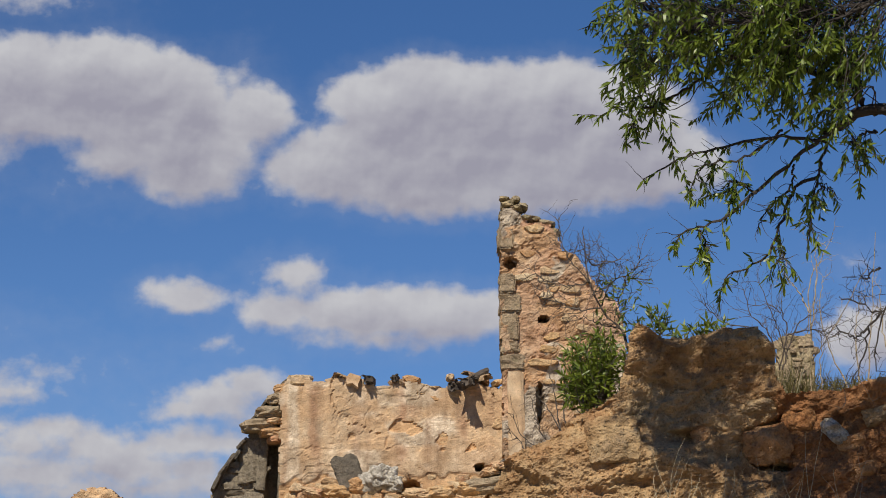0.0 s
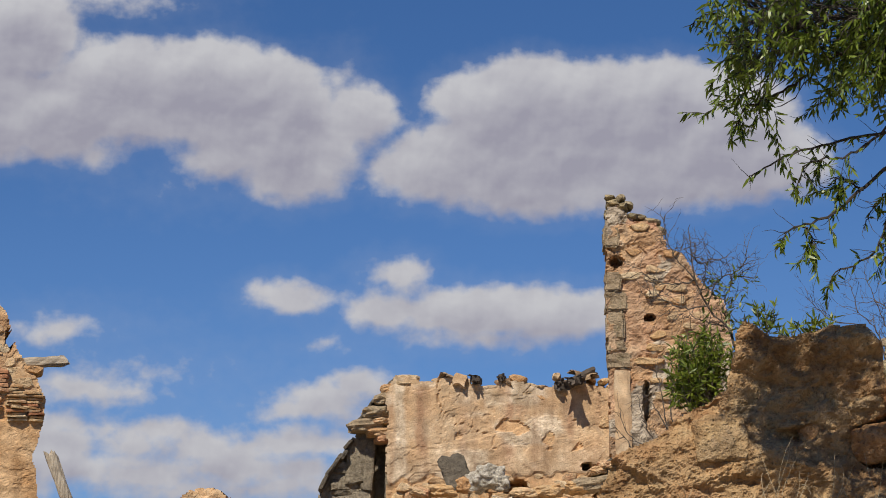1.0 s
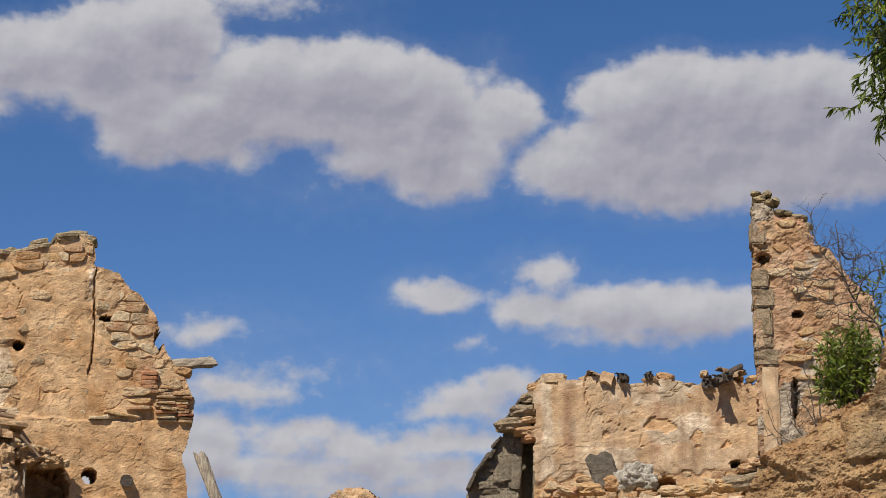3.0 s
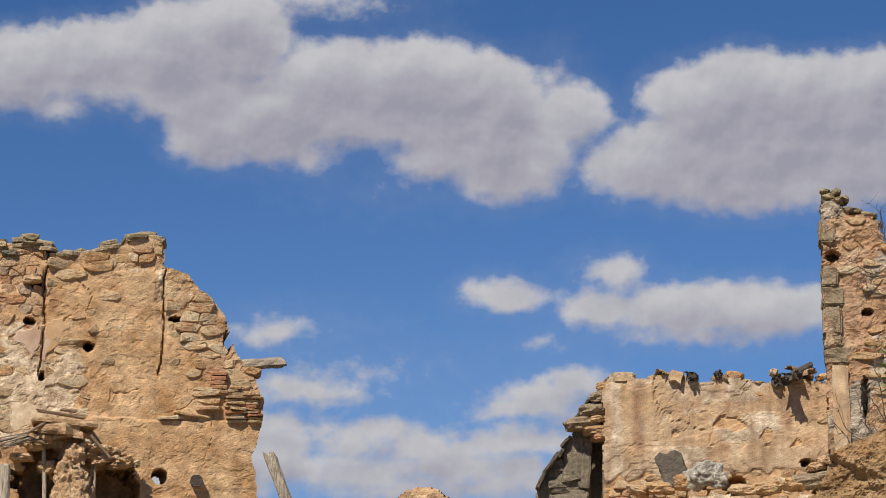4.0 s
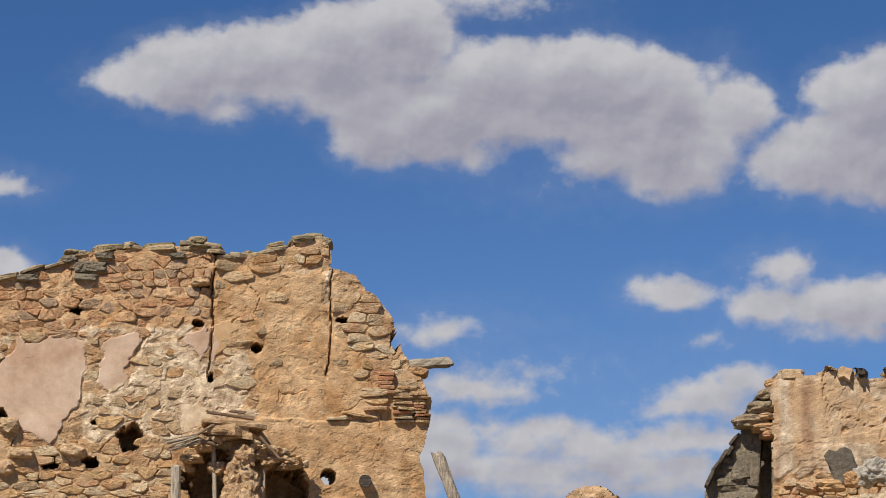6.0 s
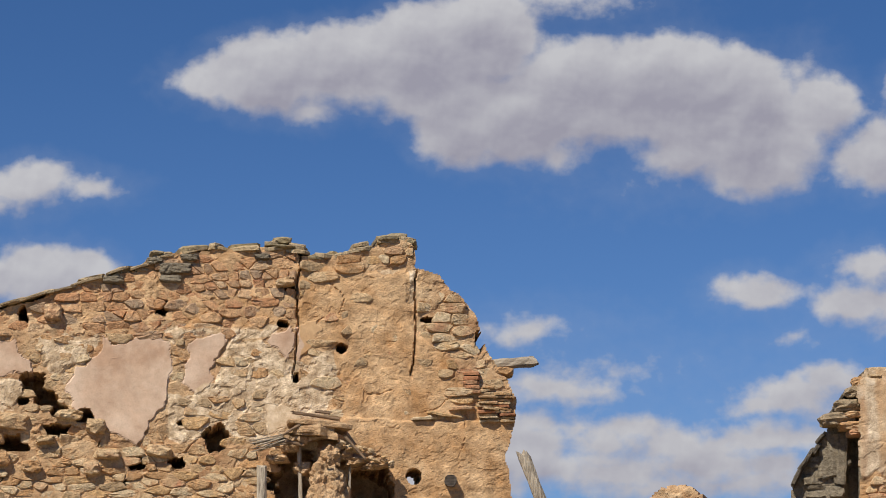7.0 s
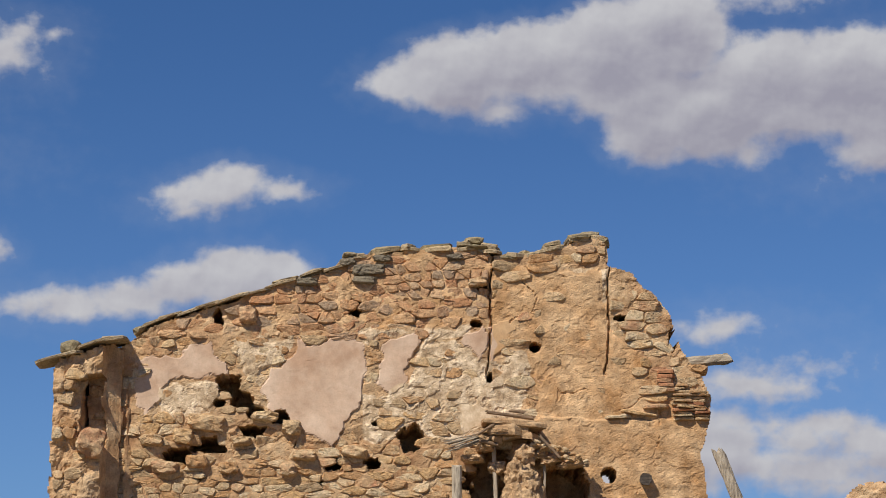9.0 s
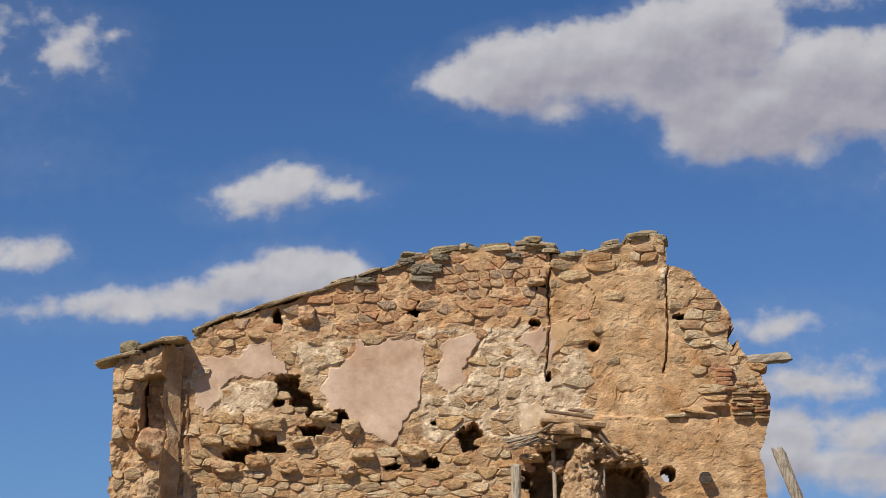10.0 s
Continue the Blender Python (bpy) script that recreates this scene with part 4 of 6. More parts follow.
def barn():
    rng = np.random.RandomState(21)
    house = thing("ruined_barn", BARN, "roofless low building with flaking lime-rendered front wall", "ruin")
    wall = relief_wall("front_wall", BARN_TOP, 0.55, barn_level, barn_zone, M_BARN, house, 0.022, lower=4.9, label="pale tan lime-rendered wall with flaking patches")
    polys = rubble(rng, -2.05, 0.9, 5.0, 6.7, 0.27, 0.11)

    def accept(u, z):
        if inside(u, z, BARN_TOP) < 0.04 or any(np.hypot((u - a) / c, (z - b) / d) < 1.2 for a, b, c, d in BARN_PITS):
            return 0
        b = float(barn_bare(np.array([u]), np.array([z]))[0])
        if b > 0.5:
            return 1.0
        return 0.9 if rng.rand() < 0.06 or z > 6.52 else 0

    lay_stones(rng, wall, polys, accept, 0.062, M_STONE, outline=BARN_TOP)
    return house


barn()


def tower_level(U, Z):
    d = 0.085 + fbm(U * 2.4, Z * 3, 91, 5) * 0.10 + fbm(U * 10, Z * 17, 93, 4, 0.65) * 0.06 + flakes(U, Z, 160, 2.0)
    for u, z, a, b in ((0.85, 8.08, 0.1, 0.07), (1.25, 7.38, 0.07, 0.045), (1.2, 6.35, 0.05, 0.26)):
        d = d - 0.3 * (1 - soft(np.hypot((U - u) / a, (Z - z) / b) + fbm(U * 8, Z * 8, 95, 4) * 1.0, 0.86, 1.04))
    return d


def tower_zone(U, Z):
    red = soft(fbm(U * 1.8, Z * 1.4, 97, 4) + 0.08 * (Z - 8.0), 0.02, 0.14)
    pale = soft(fbm(U * 2 + 5, Z * 1.2, 98, 4) + soft(6.7 - Z, -0.2, 0.6) * 0.15, 0.05, 0.16)
    return np.stack([red, pale, 0.6 * soft(fbm(U * 3, Z * 3, 99, 3), -0.05, 0.1)], -1)


def tower():
    rng = np.random.RandomState(22)
    ruin = thing("ruined_corner_tower", BARN @ pose(0, -0.35, 0), "tall broken house corner with grey ashlar quoins", "ruin")
    wall = relief_wall("wall", TOWER_TOP, 0.7, tower_level, tower_zone, M_TOWER, ruin, 0.022, lower=4.9, label="pinkish tan rubble wall with worn render")
    polys = rubble(rng, 0.72, 2.3, 5.0, 8.9, 0.24, 0.09)
    lay_stones(rng, wall, polys, lambda u, z: 0 if inside(u, z, TOWER_TOP) < 0.03 or (u < 0.98 and z < 8.5) or any(math.hypot(u - a, z - b) < 0.22 for a, b in ((1.25, 7.38), (1.14, 7.25), (1.2, 6.35))) else (1.3 if z > 8.45 or inside(u, z, TOWER_TOP) < 0.08 else (0.95 if rng.rand() < 0.3 else 0)),
               0.085, M_STONE, outline=TOWER_TOP)
    # quoins, long and short by turns
    part("upright_slab", timber(rng, (0.93, -0.09, 4.9), (0.9, -0.08, 6.68), 0.2, 0.1, 0.2), M_BARN, wall, "pale tan upright slab")
    z, k = 6.72, 0
    while z < 8.4:
        h = rng.choice([0.16, 0.2, 0.26, 0.34]) * rng.uniform(0.92, 1.08)
        w = (0.29 if k in (0, 3) else 0.21) + rng.uniform(-0.03, 0.03)
        left = np.interp(z + h / 2, [5.0, 6.7, 7.2, 7.9, 8.5], [0.745, 0.745, 0.725, 0.715, 0.70])
        if not 8.0 < z + h / 2 < 8.2:
            bm = bmesh.new()
            bmesh.ops.create_cube(bm, size=1.0)
            bmesh.ops.scale(bm, vec=(w, 0.5, h - 0.006), verts=bm.verts)
            bmesh.ops.bevel(bm, geom=bm.edges[:], offset=0.022, segments=2, affect="EDGES")
            bmesh.ops.subdivide_edges(bm, edges=bm.edges[:], cuts=2, use_grid_fill=True)
            off = Vector(rng.uniform(-20, 20, 3))
            for v in bm.verts:
                v.co += Vector((0.55, 1, 0.3)) * (0.05 * noise.noise(v.co * 5 + off) + 0.035 * noise.noise(v.co * 15 + off))
            ob = part("quoin", bm, M_GREY, wall, "grey ashlar quoin" if k == 0 else "")
            ob.matrix_basis = pose(left + w / 2 - 0.015, 0.165 + rng.uniform(-0.015, 0.015), z + h / 2)
        z += h
        k += 1
    cap_stones("cap_stone", BARN @ pose(0, -0.35, 0), rng, [(0.82, 8.72, 0.26, 0.13, 4), (0.81, 8.83, 0.2, 0.1, -5), (0.78, 8.93, 0.14, 0.09, 10), (0.9, 8.92, 0.12, 0.1, 0), (0.95, 8.79, 0.12, 0.09, 0), (1.07, 8.66, 0.14, 0.1, 8),
               (0.88, 8.6, 0.36, 0.15, 3), (1.0, 8.83, 0.15, 0.12, 20), (1.16, 8.68, 0.18, 0.09, 10), (1.3, 8.62, 0.26, 0.1, 8), (1.42, 8.5, 0.12, 0.1, 20), (1.6, 8.18, 0.2, 0.1, 6)], M_CAP, group="cap stones")


tower()

# ---------------------------------------------------------------- the earth bank under the tree
BANK = site(-6.5, 18.5)
BANK_TOP = [(-1.9, 1.6), (-1.85, 3.3), (-1.75, 3.47), (-1.66, 3.66), (-1.49, 3.73), (-1.27, 3.88), (-1.08, 4.0), (-0.91, 4.13), (-0.89, 4.45), (-0.82, 4.55), (-0.71, 4.5),
            (-0.62, 4.46), (-0.45, 4.48), (-0.23, 4.53), (-0.04, 4.53), (0.05, 4.4), (0.09, 4.15), (0.15, 4.07), (0.31, 4.1), (0.53, 4.13), (0.78, 4.18),
            (0.96, 4.14), (1.6, 4.0), (2.4, 3.7), (2.6, 1.6)]


def bank_level(U, Z):
    d = 0.25 + fbm(U * 1.1, Z * 1.3, 101, 3) * 0.28 + fbm(U * 4.5, Z * 5.5, 103, 5, 0.6) * 0.15 + fbm(U * 22, Z * 26, 107, 4, 0.65) * 0.05
    lump = fbm(U * 3.2 + fbm(U * 8, Z * 8, 109, 3) * 0.3, Z * 4.2, 106, 4)
    for th in (-0.1, -0.02, 0.05, 0.12):
        d = d + 0.022 * soft(lump - th, -0.02, 0.02)
    d = d + soft(4.0 - (U + 0.9) * 0.5 + fbm(U * 2, Z * 0, 105, 3) * 0.2 - Z, -0.03, 0.2) * 0.10
    d = d + np.clip(3.9 - Z, 0, 2) * 0.2
    # an overhanging ledge across the face, with a hollow under it
    line = 3.93 + 0.05 * np.sin(U * 3.1) + fbm(U * 3, U * 0, 108, 4) * 0.16
    reach = soft(U, -1.0, -0.8) * soft(0.75 - U, 0.0, 0.2) * soft(fbm(U * 3.4, U * 0 + 4, 110, 3), -0.02, 0.1)
    d = d - 0.13 * reach * soft(line - Z, 0.0, 0.02) * soft(Z - line + 0.09, -0.05, 0.05)
    # a gaping crack under the red stone
    arc = 3.63 - (U - 0.05) * 0.16 + ((U - 0.05) / 0.2) ** 2 * 0.05 + fbm(U * 7, U * 0, 112, 4) * 0.09
    d = d - 0.16 * (1 - soft(np.abs(Z - arc), 0.004, 0.03)) * soft(U, -0.16, -0.05) * soft(0.2 - U, 0.0, 0.08)
    return d


def bank_zone(U, Z):
    """Red earth shows low on the side under the tree."""
    red = soft(U + 0.25 * (4.0 - Z) + fbm(U * 1.6, Z * 1.6, 181, 4) * 2.4, -0.3, 0.6) * soft(4.2 - Z + fbm(U * 2, Z * 2, 183, 3) * 0.5, -0.1, 0.15)
    return np.stack([U * 0, U * 0, red], -1)


def bank():
    rng = np.random.RandomState(31)
    ob = relief_wall("earth_bank", BANK_TOP, 1.4, bank_level, bank_zone, M_EARTH, None, 0.011, lower=3.25, rough=0.035)
    ob.matrix_basis = BANK
    tagged(ob, "crumbling tan earth and rubble bank in dappled shade", "earth bank")
    for u, z, a, c, m in ((0.0, 3.77, 0.17, 0.14, M_REDEARTH), (-0.37, 3.84, 0.11, 0.09, M_REDEARTH), (0.22, 3.95, 0.12, 0.13, M_REDEARTH), (-0.97, 3.76, 0.19, 0.17, M_EARTH),
                          (0.55, 3.78, 0.11, 0.07, M_REDEARTH), (0.72, 3.95, 0.12, 0.07, M_EARTH), (-0.05, 4.0, 0.12, 0.05, M_EARTH), (0.6, 3.6, 0.12, 0.06, M_REDEARTH)):
        lev = float(bank_level(np.array([u]), np.array([z]))[0])
        st = part("stone", boulder(rng, a, 0.12, c, 0.2, 4, 0.5), m, ob)
        st.matrix_basis = pose(u, -lev + 0.07, z, rng.uniform(-15, 15), rng.uniform(-15, 15), rng.uniform(-20, 20))


bank()

# ---------------------------------------------------------------- timbers, bricks and debris on the gabled wall


def place(ob, m, label="", category="", group=""):
    ob.matrix_basis = m
    return tagged(ob, label, category, group)


def gable_details():
    rng = np.random.RandomState(41)
    place(part("roof_beam", timber(rng, (3.2, 0.25, 6.26), (3.84, 0.12, 6.31), 0.13, 0.12, 0.5), M_WOOD), GABLE, "silver-grey weathered beam end jutting from the broken wall", "beam")
    place(part("beam_stub", timber(rng, (2.86, 0.3, 4.94), (2.86, -0.2, 4.92), 0.13, 0.13, 0.1), M_DARKWOOD), GABLE, "dark square timber stub set in the wall", "beam")
    place(part("leaning_pole", timber(rng, (4.33, 0.0, 3.4), (3.64, 0.0, 5.19), 0.12, 0.13, 0.5, 18), M_POST), GABLE @ pose(0, -0.4, 0), "weathered split pole leaning beside the wall", "pole")
    # fired bricks and thin tile courses that fill the broken edge
    fill = thing("brick_infill", GABLE, "small stack of red bricks set in the wall edge", "bricks")
    for k in range(5):
        bm = slab(rng, 0.19, 0.3, 0.042, 0.006)
        part("brick", bm, M_BRICK, fill).matrix_basis = pose(3.11 + rng.normal(0, 0.008), 0.02, 5.93 + k * 0.05, 0, rng.normal(0, 2), 0)
    course = thing("tile_courses", GABLE, "thin flat tile courses bedded at the broken wall edge", "tiles")
    for k in range(12):
        for u in (3.28, 3.47):
            if u + k * 0.0 > 3.4 and k > 9:
                continue
            w = rng.uniform(0.16, 0.26)
            part("tile", slab(rng, w, 0.45, 0.026, 0.008), M_BRICK if rng.rand() < 0.25 else M_STONE, course).matrix_basis = pose(u + rng.normal(0, 0.025), 0.08 + rng.normal(0, 0.02), 5.6 + k * 0.034, 0, rng.normal(0, 3), rng.normal(0, 5))
    for u, z, w in ((2.8, 5.66, 0.4), (2.55, 5.62, 0.3), (3.0, 5.74, 0.3)):
        part("tile", slab(rng, w, 0.3, 0.03), M_STONE, course).matrix_basis = pose(u, 0.0, z, 0, rng.normal(0, 3), 0)
    place(part("edge_stone", boulder(rng, 0.13, 0.2, 0.06, 0.15, 2, 0.8), M_STONE), GABLE @ pose(3.47, 0.1, 6.17, 0, 4, 0), "flat tan stone wedged under the beam", "stone")
    # collapsed lintel: crumbled mud on sticks over a broken opening
    heap = thing("collapsed_lintel", GABLE, "collapsed mud and timber lintel hanging before the wall", "debris")
    for u, z, w, d, h, tilt in ((1.36, 5.52, 0.58, 0.5, 0.05, 2), (1.4, 5.47, 0.62, 0.46, 0.045, -2), (1.3, 5.42, 0.5, 0.42, 0.05, 3), (1.45, 5.37, 0.42, 0.4, 0.05, -4), (1.12, 5.36, 0.2, 0.36, 0.06, 12), (1.34, 5.44, 0.5, 0.5, 0.12, 1)):
        part("mud_slab", slab(rng, w, d, h, 0.035), M_MUD, heap, "layered slab of dried mud").matrix_basis = pose(u, -0.2, z, rng.uniform(-4, 4), tilt, rng.uniform(-8, 8))
    for u, y, z, a, b, c in ((1.5, -0.24, 5.16, 0.12, 0.18, 0.14), (1.44, -0.26, 4.95, 0.15, 0.2, 0.16), (1.56, -0.26, 4.86, 0.14, 0.2, 0.18), (1.46, -0.3, 4.66, 0.2, 0.22, 0.2), (1.6, -0.25, 4.6, 0.16, 0.22, 0.26), (1.4, -0.3, 4.35, 0.26, 0.25, 0.3),
                             (1.22, -0.1, 5.05, 0.1, 0.12, 0.08), (1.08, -0.16, 5.28, 0.1, 0.16, 0.07), (0.95, -0.15, 5.14, 0.13, 0.16, 0.05), (1.68, -0.16, 5.2, 0.1, 0.16, 0.08), (1.82, -0.16, 5.12, 0.14, 0.18, 0.05), (2.02, -0.16, 5.07, 0.16, 0.18, 0.04)):
        part("mud_lump", boulder(rng, a, b, c, 0.26, 4, 0.4), M_MUD, heap).matrix_basis = pose(u, y, z, 0, rng.uniform(-8, 8), rng.uniform(-20, 20))
    for k in range(60):
        s = rng.uniform(0.015, 0.04)
        u = rng.uniform(1.6, 2.2) if k < 56 else rng.uniform(1.36, 1.66)
        z = 5.31 - (u - 1.6) * 0.36 + rng.uniform(-0.06, 0.05) if k < 56 else rng.uniform(4.5, 5.25)
        part("crumb", boulder(rng, s * 1.3, s, s * 0.8, 0.3, 1), M_STONE, heap).matrix_basis = pose(u, -0.34 + rng.uniform(-0.06, 0.1) - (0.1 if k >= 56 else 0), z, rng.uniform(-30, 30), rng.uniform(-30, 30), 0)
    for a, b, w in (((1.1, -0.4, 5.63), (1.6, -0.34, 5.57), 0.05), ((1.36, -0.3, 5.66), (1.52, -0.3, 5.64), 0.05), ((1.68, -0.42, 5.36), (1.9, -0.42, 5.12), 0.045), ((1.18, -0.4, 5.5), (1.0, -0.45, 5.38), 0.04), ((1.02, -0.36, 5.32), (1.2, -0.36, 5.28), 0.05)):
        part("stick", timber(rng, a, b, w, w * 0.7, 0.6), M_OLDWOOD, heap, "brown weathered stick")
    for a, b, w in (((0.77, -0.42, 3.3), (0.77, -0.36, 5.03), 0.11), ((1.25, -0.2, 3.3), (1.18, -0.16, 5.32), 0.045), ((1.74, -0.2, 3.3), (1.74, -0.2, 5.15), 0.03)):
        part("post", timber(rng, a, b, w, w, 0.3), M_POST, heap, "grey weathered post")
    for k in range(16):
        z = 5.30 + rng.uniform(-0.07, 0.08)
        u0 = 0.72 + rng.uniform(-0.08, 0.12)
        part("splinter", timber(rng, (u0, -0.32 + rng.uniform(-0.08, 0.06), z - 0.05), (1.14 + rng.uniform(-0.05, 0.05), -0.3, z + 0.08), 0.014, 0.012, 2.0, 4), M_WOOD, heap, "splintered grey wood" if k == 0 else "")
    # stones that jut from the ruined lower wall
    for u, z, a, c in ((-2.0, 5.55, 0.24, 0.1), (-1.35, 5.62, 0.16, 0.06), (-2.25, 5.4, 0.12, 0.09), (-1.6, 5.33, 0.12, 0.05), (-1.05, 5.5, 0.12, 0.09), (-2.45, 5.05, 0.16, 0.08), (-1.08, 5.03, 0.1, 0.08),
                       (-0.35, 5.22, 0.16, 0.07), (1.02, 7.14, 0.12, 0.06), (-1.55, 6.75, 0.11, 0.1), (-2.1, 5.12, 0.13, 0.08), (-0.9, 5.18, 0.15, 0.06), (-1.75, 5.05, 0.12, 0.07), (-2.6, 5.35, 0.14, 0.07)):
        ob = part("jutting_stone", boulder(rng, a, 0.13, c, 0.2, 3, 0.7), M_STONE)
        place(ob, GABLE @ pose(u, -0.035, z, rng.uniform(-8, 8), rng.uniform(-8, 8), rng.uniform(-10, 10)), "rough tan stone jutting from the wall", "stone", "jutting stones")
    # a few darker stones in the upper courses
    for x, y, a, c in ((757, 478, 0.15, 0.065), (742, 497, 0.14, 0.05), (733, 479, 0.09, 0.07), (775, 458, 0.12, 0.04), (712, 465, 0.1, 0.045), (640, 500, 0.13, 0.05), (905, 455, 0.1, 0.04)):
        ob = part("dark_stone", boulder(rng, a, 0.1, c, 0.2, 3, 0.75), M_DARKSHADESTONE)
        place(ob, GABLE @ pose(gx(x), -0.02, gz(y), 0, rng.uniform(-5, 5), rng.uniform(-5, 5)), "dark grey stone bedded in the upper courses", "stone", "dark stones")
    rough = part("fallen_block", boulder(rng, 0.16, 0.15, 0.17, 0.25, 3, 0.7), M_STONE)
    place(rough, GABLE @ pose(-3.23, -0.42, 5.28, 0, 14, 10), "pale tan block caught on the wall end", "stone")


gable_details()

# ---------------------------------------------------------------- the low building's roof edge and side


def bx(x):
    return (x - 784) / 142.1


def bz(y):
    return 6.72 - (y - 664) / 140.6


def barrel_tile(rng, length=0.38, r0=0.10, r1=0.075, thick=0.014):
    """A half-round clay tile along y."""
    bm = bmesh.new()
    rings = []
    for k in range(5):
        y, r = (k / 4 - 0.5) * length, r0 + (r1 - r0) * k / 4
        for rad in (r, r - thick):
            rings.append([bm.verts.new((rad * math.cos(a) + rng.normal(0, 0.002), y + rng.normal(0, 0.012) * (k in (0, 4)), rad * math.sin(a))) for a in (math.pi * (0.06 + 0.88 * i / 8) for i in range(9))])
    for k in range(4):
        for i in range(8):
            o0, o1, n0, n1 = rings[2 * k], rings[2 * k + 2], rings[2 * k + 1], rings[2 * k + 3]
            bm.faces.new((o0[i], o0[i + 1], o1[i + 1], o1[i]))
            bm.faces.new((n0[i + 1], n0[i], n1[i], n1[i + 1]))
        bm.faces.new((rings[2 * k][0], rings[2 * k + 2][0], rings[2 * k + 3][0], rings[2 * k + 1][0]))
        bm.faces.new((rings[2 * k + 2][8], rings[2 * k][8], rings[2 * k + 1][8], rings[2 * k + 3][8]))
    for o, n in ((rings[0], rings[1]), (rings[8], rings[9])):
        for i in range(8):
            bm.faces.new((o[i + 1], o[i], n[i], n[i + 1]))
    return bm


def barn_details():
    rng = np.random.RandomState(51)
    # broken tiles and stones on the wall head
    for x, y, roll, yaw in ((592, 670, 20, 45), (604, 668, -14, -40), (706, 668, 200, 60), (838, 664, 25, -50), (850, 670, -12, 45), (872, 684, 170, 35)):
        ob = part("roof_tile", barrel_tile(rng, rng.uniform(0.2, 0.3), 0.09, 0.07), M_TILE)
        place(ob, BARN @ pose(bx(x), 0.02 + rng.uniform(-0.08, 0.1), bz(y) - 0.05, rng.uniform(-6, 6), roll, yaw), "broken clay barrel tile lying on the wall head", "roof tile", "roof tiles")
    spots = [(bx(x), bz(y), w, h, t) for x, y, w, h, t in ((530, 668, 0.34, 0.1, 0), (522, 680, 0.3, 0.1, 0), (570, 678, 0.2, 0.06, 3), (640, 684, 0.12, 0.12, 10), (612, 680, 0.22, 0.1, 4), (668, 686, 0.18, 0.06, 0), (727, 671, 0.26, 0.12, 8),
             (748, 680, 0.18, 0.07, 12), (772, 686, 0.14, 0.05, 0), (797, 668, 0.12, 0.12, 0), (850, 684, 0.22, 0.12, 0), (872, 690, 0.2, 0.09, 0), (893, 690, 0.14, 0.1, 0), (588, 682, 0.14, 0.1, 0), (690, 688, 0.14, 0.06, 0), (858, 674, 0.14, 0.1, 15), (880, 676, 0.12, 0.09, -12))]
    cap_stones("cap_stone", BARN @ pose(0, -0.02, 0), rng, spots, M_STONE, 0.4, "tan stone lying on the wall head", "cap stones")
    place(part("plaster_slab", slab(rng, 0.17, 0.16, 0.05), M_BARN), BARN @ pose(bx(625), -0.12, bz(676), 72, 15, 0), "pale broken plaster slab tilted on the wall head", "plaster slab")
    # rotten rafter ends that stand out over the face
    for x, y, reach, w, up in ((652, 676, 0.16, 0.12, 0.02), (698, 672, 0.1, 0.09, 0.02), (800, 682, 0.14, 0.12, -0.02), (822, 678, 0.42, 0.1, -0.03), (836, 676, 0.2, 0.11, 0.0)):
        ob = part("rafter_end", timber(rng, (bx(x) + 0.02, 0.3, bz(y) + 0.04), (bx(x), -reach, bz(y) + up - 0.02), w, w, 0.5), M_DARKWOOD)
        place(ob, BARN, "dark rotten rafter end jutting over the wall", "rafter", "rafter ends")
        for k in range(3):
            a = Vector((bx(x) + rng.uniform(-0.05, 0.05), -reach, bz(y) + up + rng.uniform(-0.05, 0.05)))
            part("splinter", timber(rng, a + Vector((0, 0.1, 0)), a + Vector((rng.uniform(-0.05, 0.05), -rng.uniform(0.02, 0.08), rng.uniform(-0.05, 0.03))), 0.04, 0.02, 1.0, 4), M_DARKWOOD, ob)
    log = part("ridge_log", timber(rng, (bx(815), -0.3, bz(690)), (bx(860), 0.1, bz(658)), 0.12, 0.12, 0.6), M_DARKWOOD)
    place(log, BARN, "dark charred log lying across the wall head", "log")
    # grey masonry side wall under a slumped roof edge, shade put into its colour
    side = thing("barn_side_wall", BARN @ pose(0, 0.35, 0), "dark grey side wall with shade in its tone, under a slumped roof edge", "ruin")
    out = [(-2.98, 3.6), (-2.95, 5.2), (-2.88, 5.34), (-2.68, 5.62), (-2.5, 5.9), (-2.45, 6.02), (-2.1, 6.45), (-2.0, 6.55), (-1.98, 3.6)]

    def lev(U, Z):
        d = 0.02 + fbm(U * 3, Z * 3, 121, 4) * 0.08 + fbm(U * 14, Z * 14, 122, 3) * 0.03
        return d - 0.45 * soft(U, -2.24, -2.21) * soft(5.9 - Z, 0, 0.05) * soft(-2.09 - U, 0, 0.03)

    wall = relief_wall("wall", out, 0.3, lev, lambda U, Z: np.stack([U * 0, U * 0, U * 0], -1), M_DARKSHADESTONE, side, 0.025, lower=4.9)
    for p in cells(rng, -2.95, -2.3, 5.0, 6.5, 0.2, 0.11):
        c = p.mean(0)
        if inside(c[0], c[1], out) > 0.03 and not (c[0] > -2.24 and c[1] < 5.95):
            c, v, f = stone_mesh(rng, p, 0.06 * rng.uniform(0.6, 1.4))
            link_mesh("stone", v.tolist(), f, M_DARKSHADESTONE, wall, m=pose(c[0], 0, c[1]))
    for u, w, z0, z1 in ((-2.47, 0.24, 5.4, 5.95), (-2.30, 0.12, 5.3, 6.0)):
        part("upright_slab", timber(rng, (u, -0.06, z0), (u + 0.05, -0.06, z1), w, 0.08, 0.1), M_DARKSHADESTONE, side, "grey upright slab")
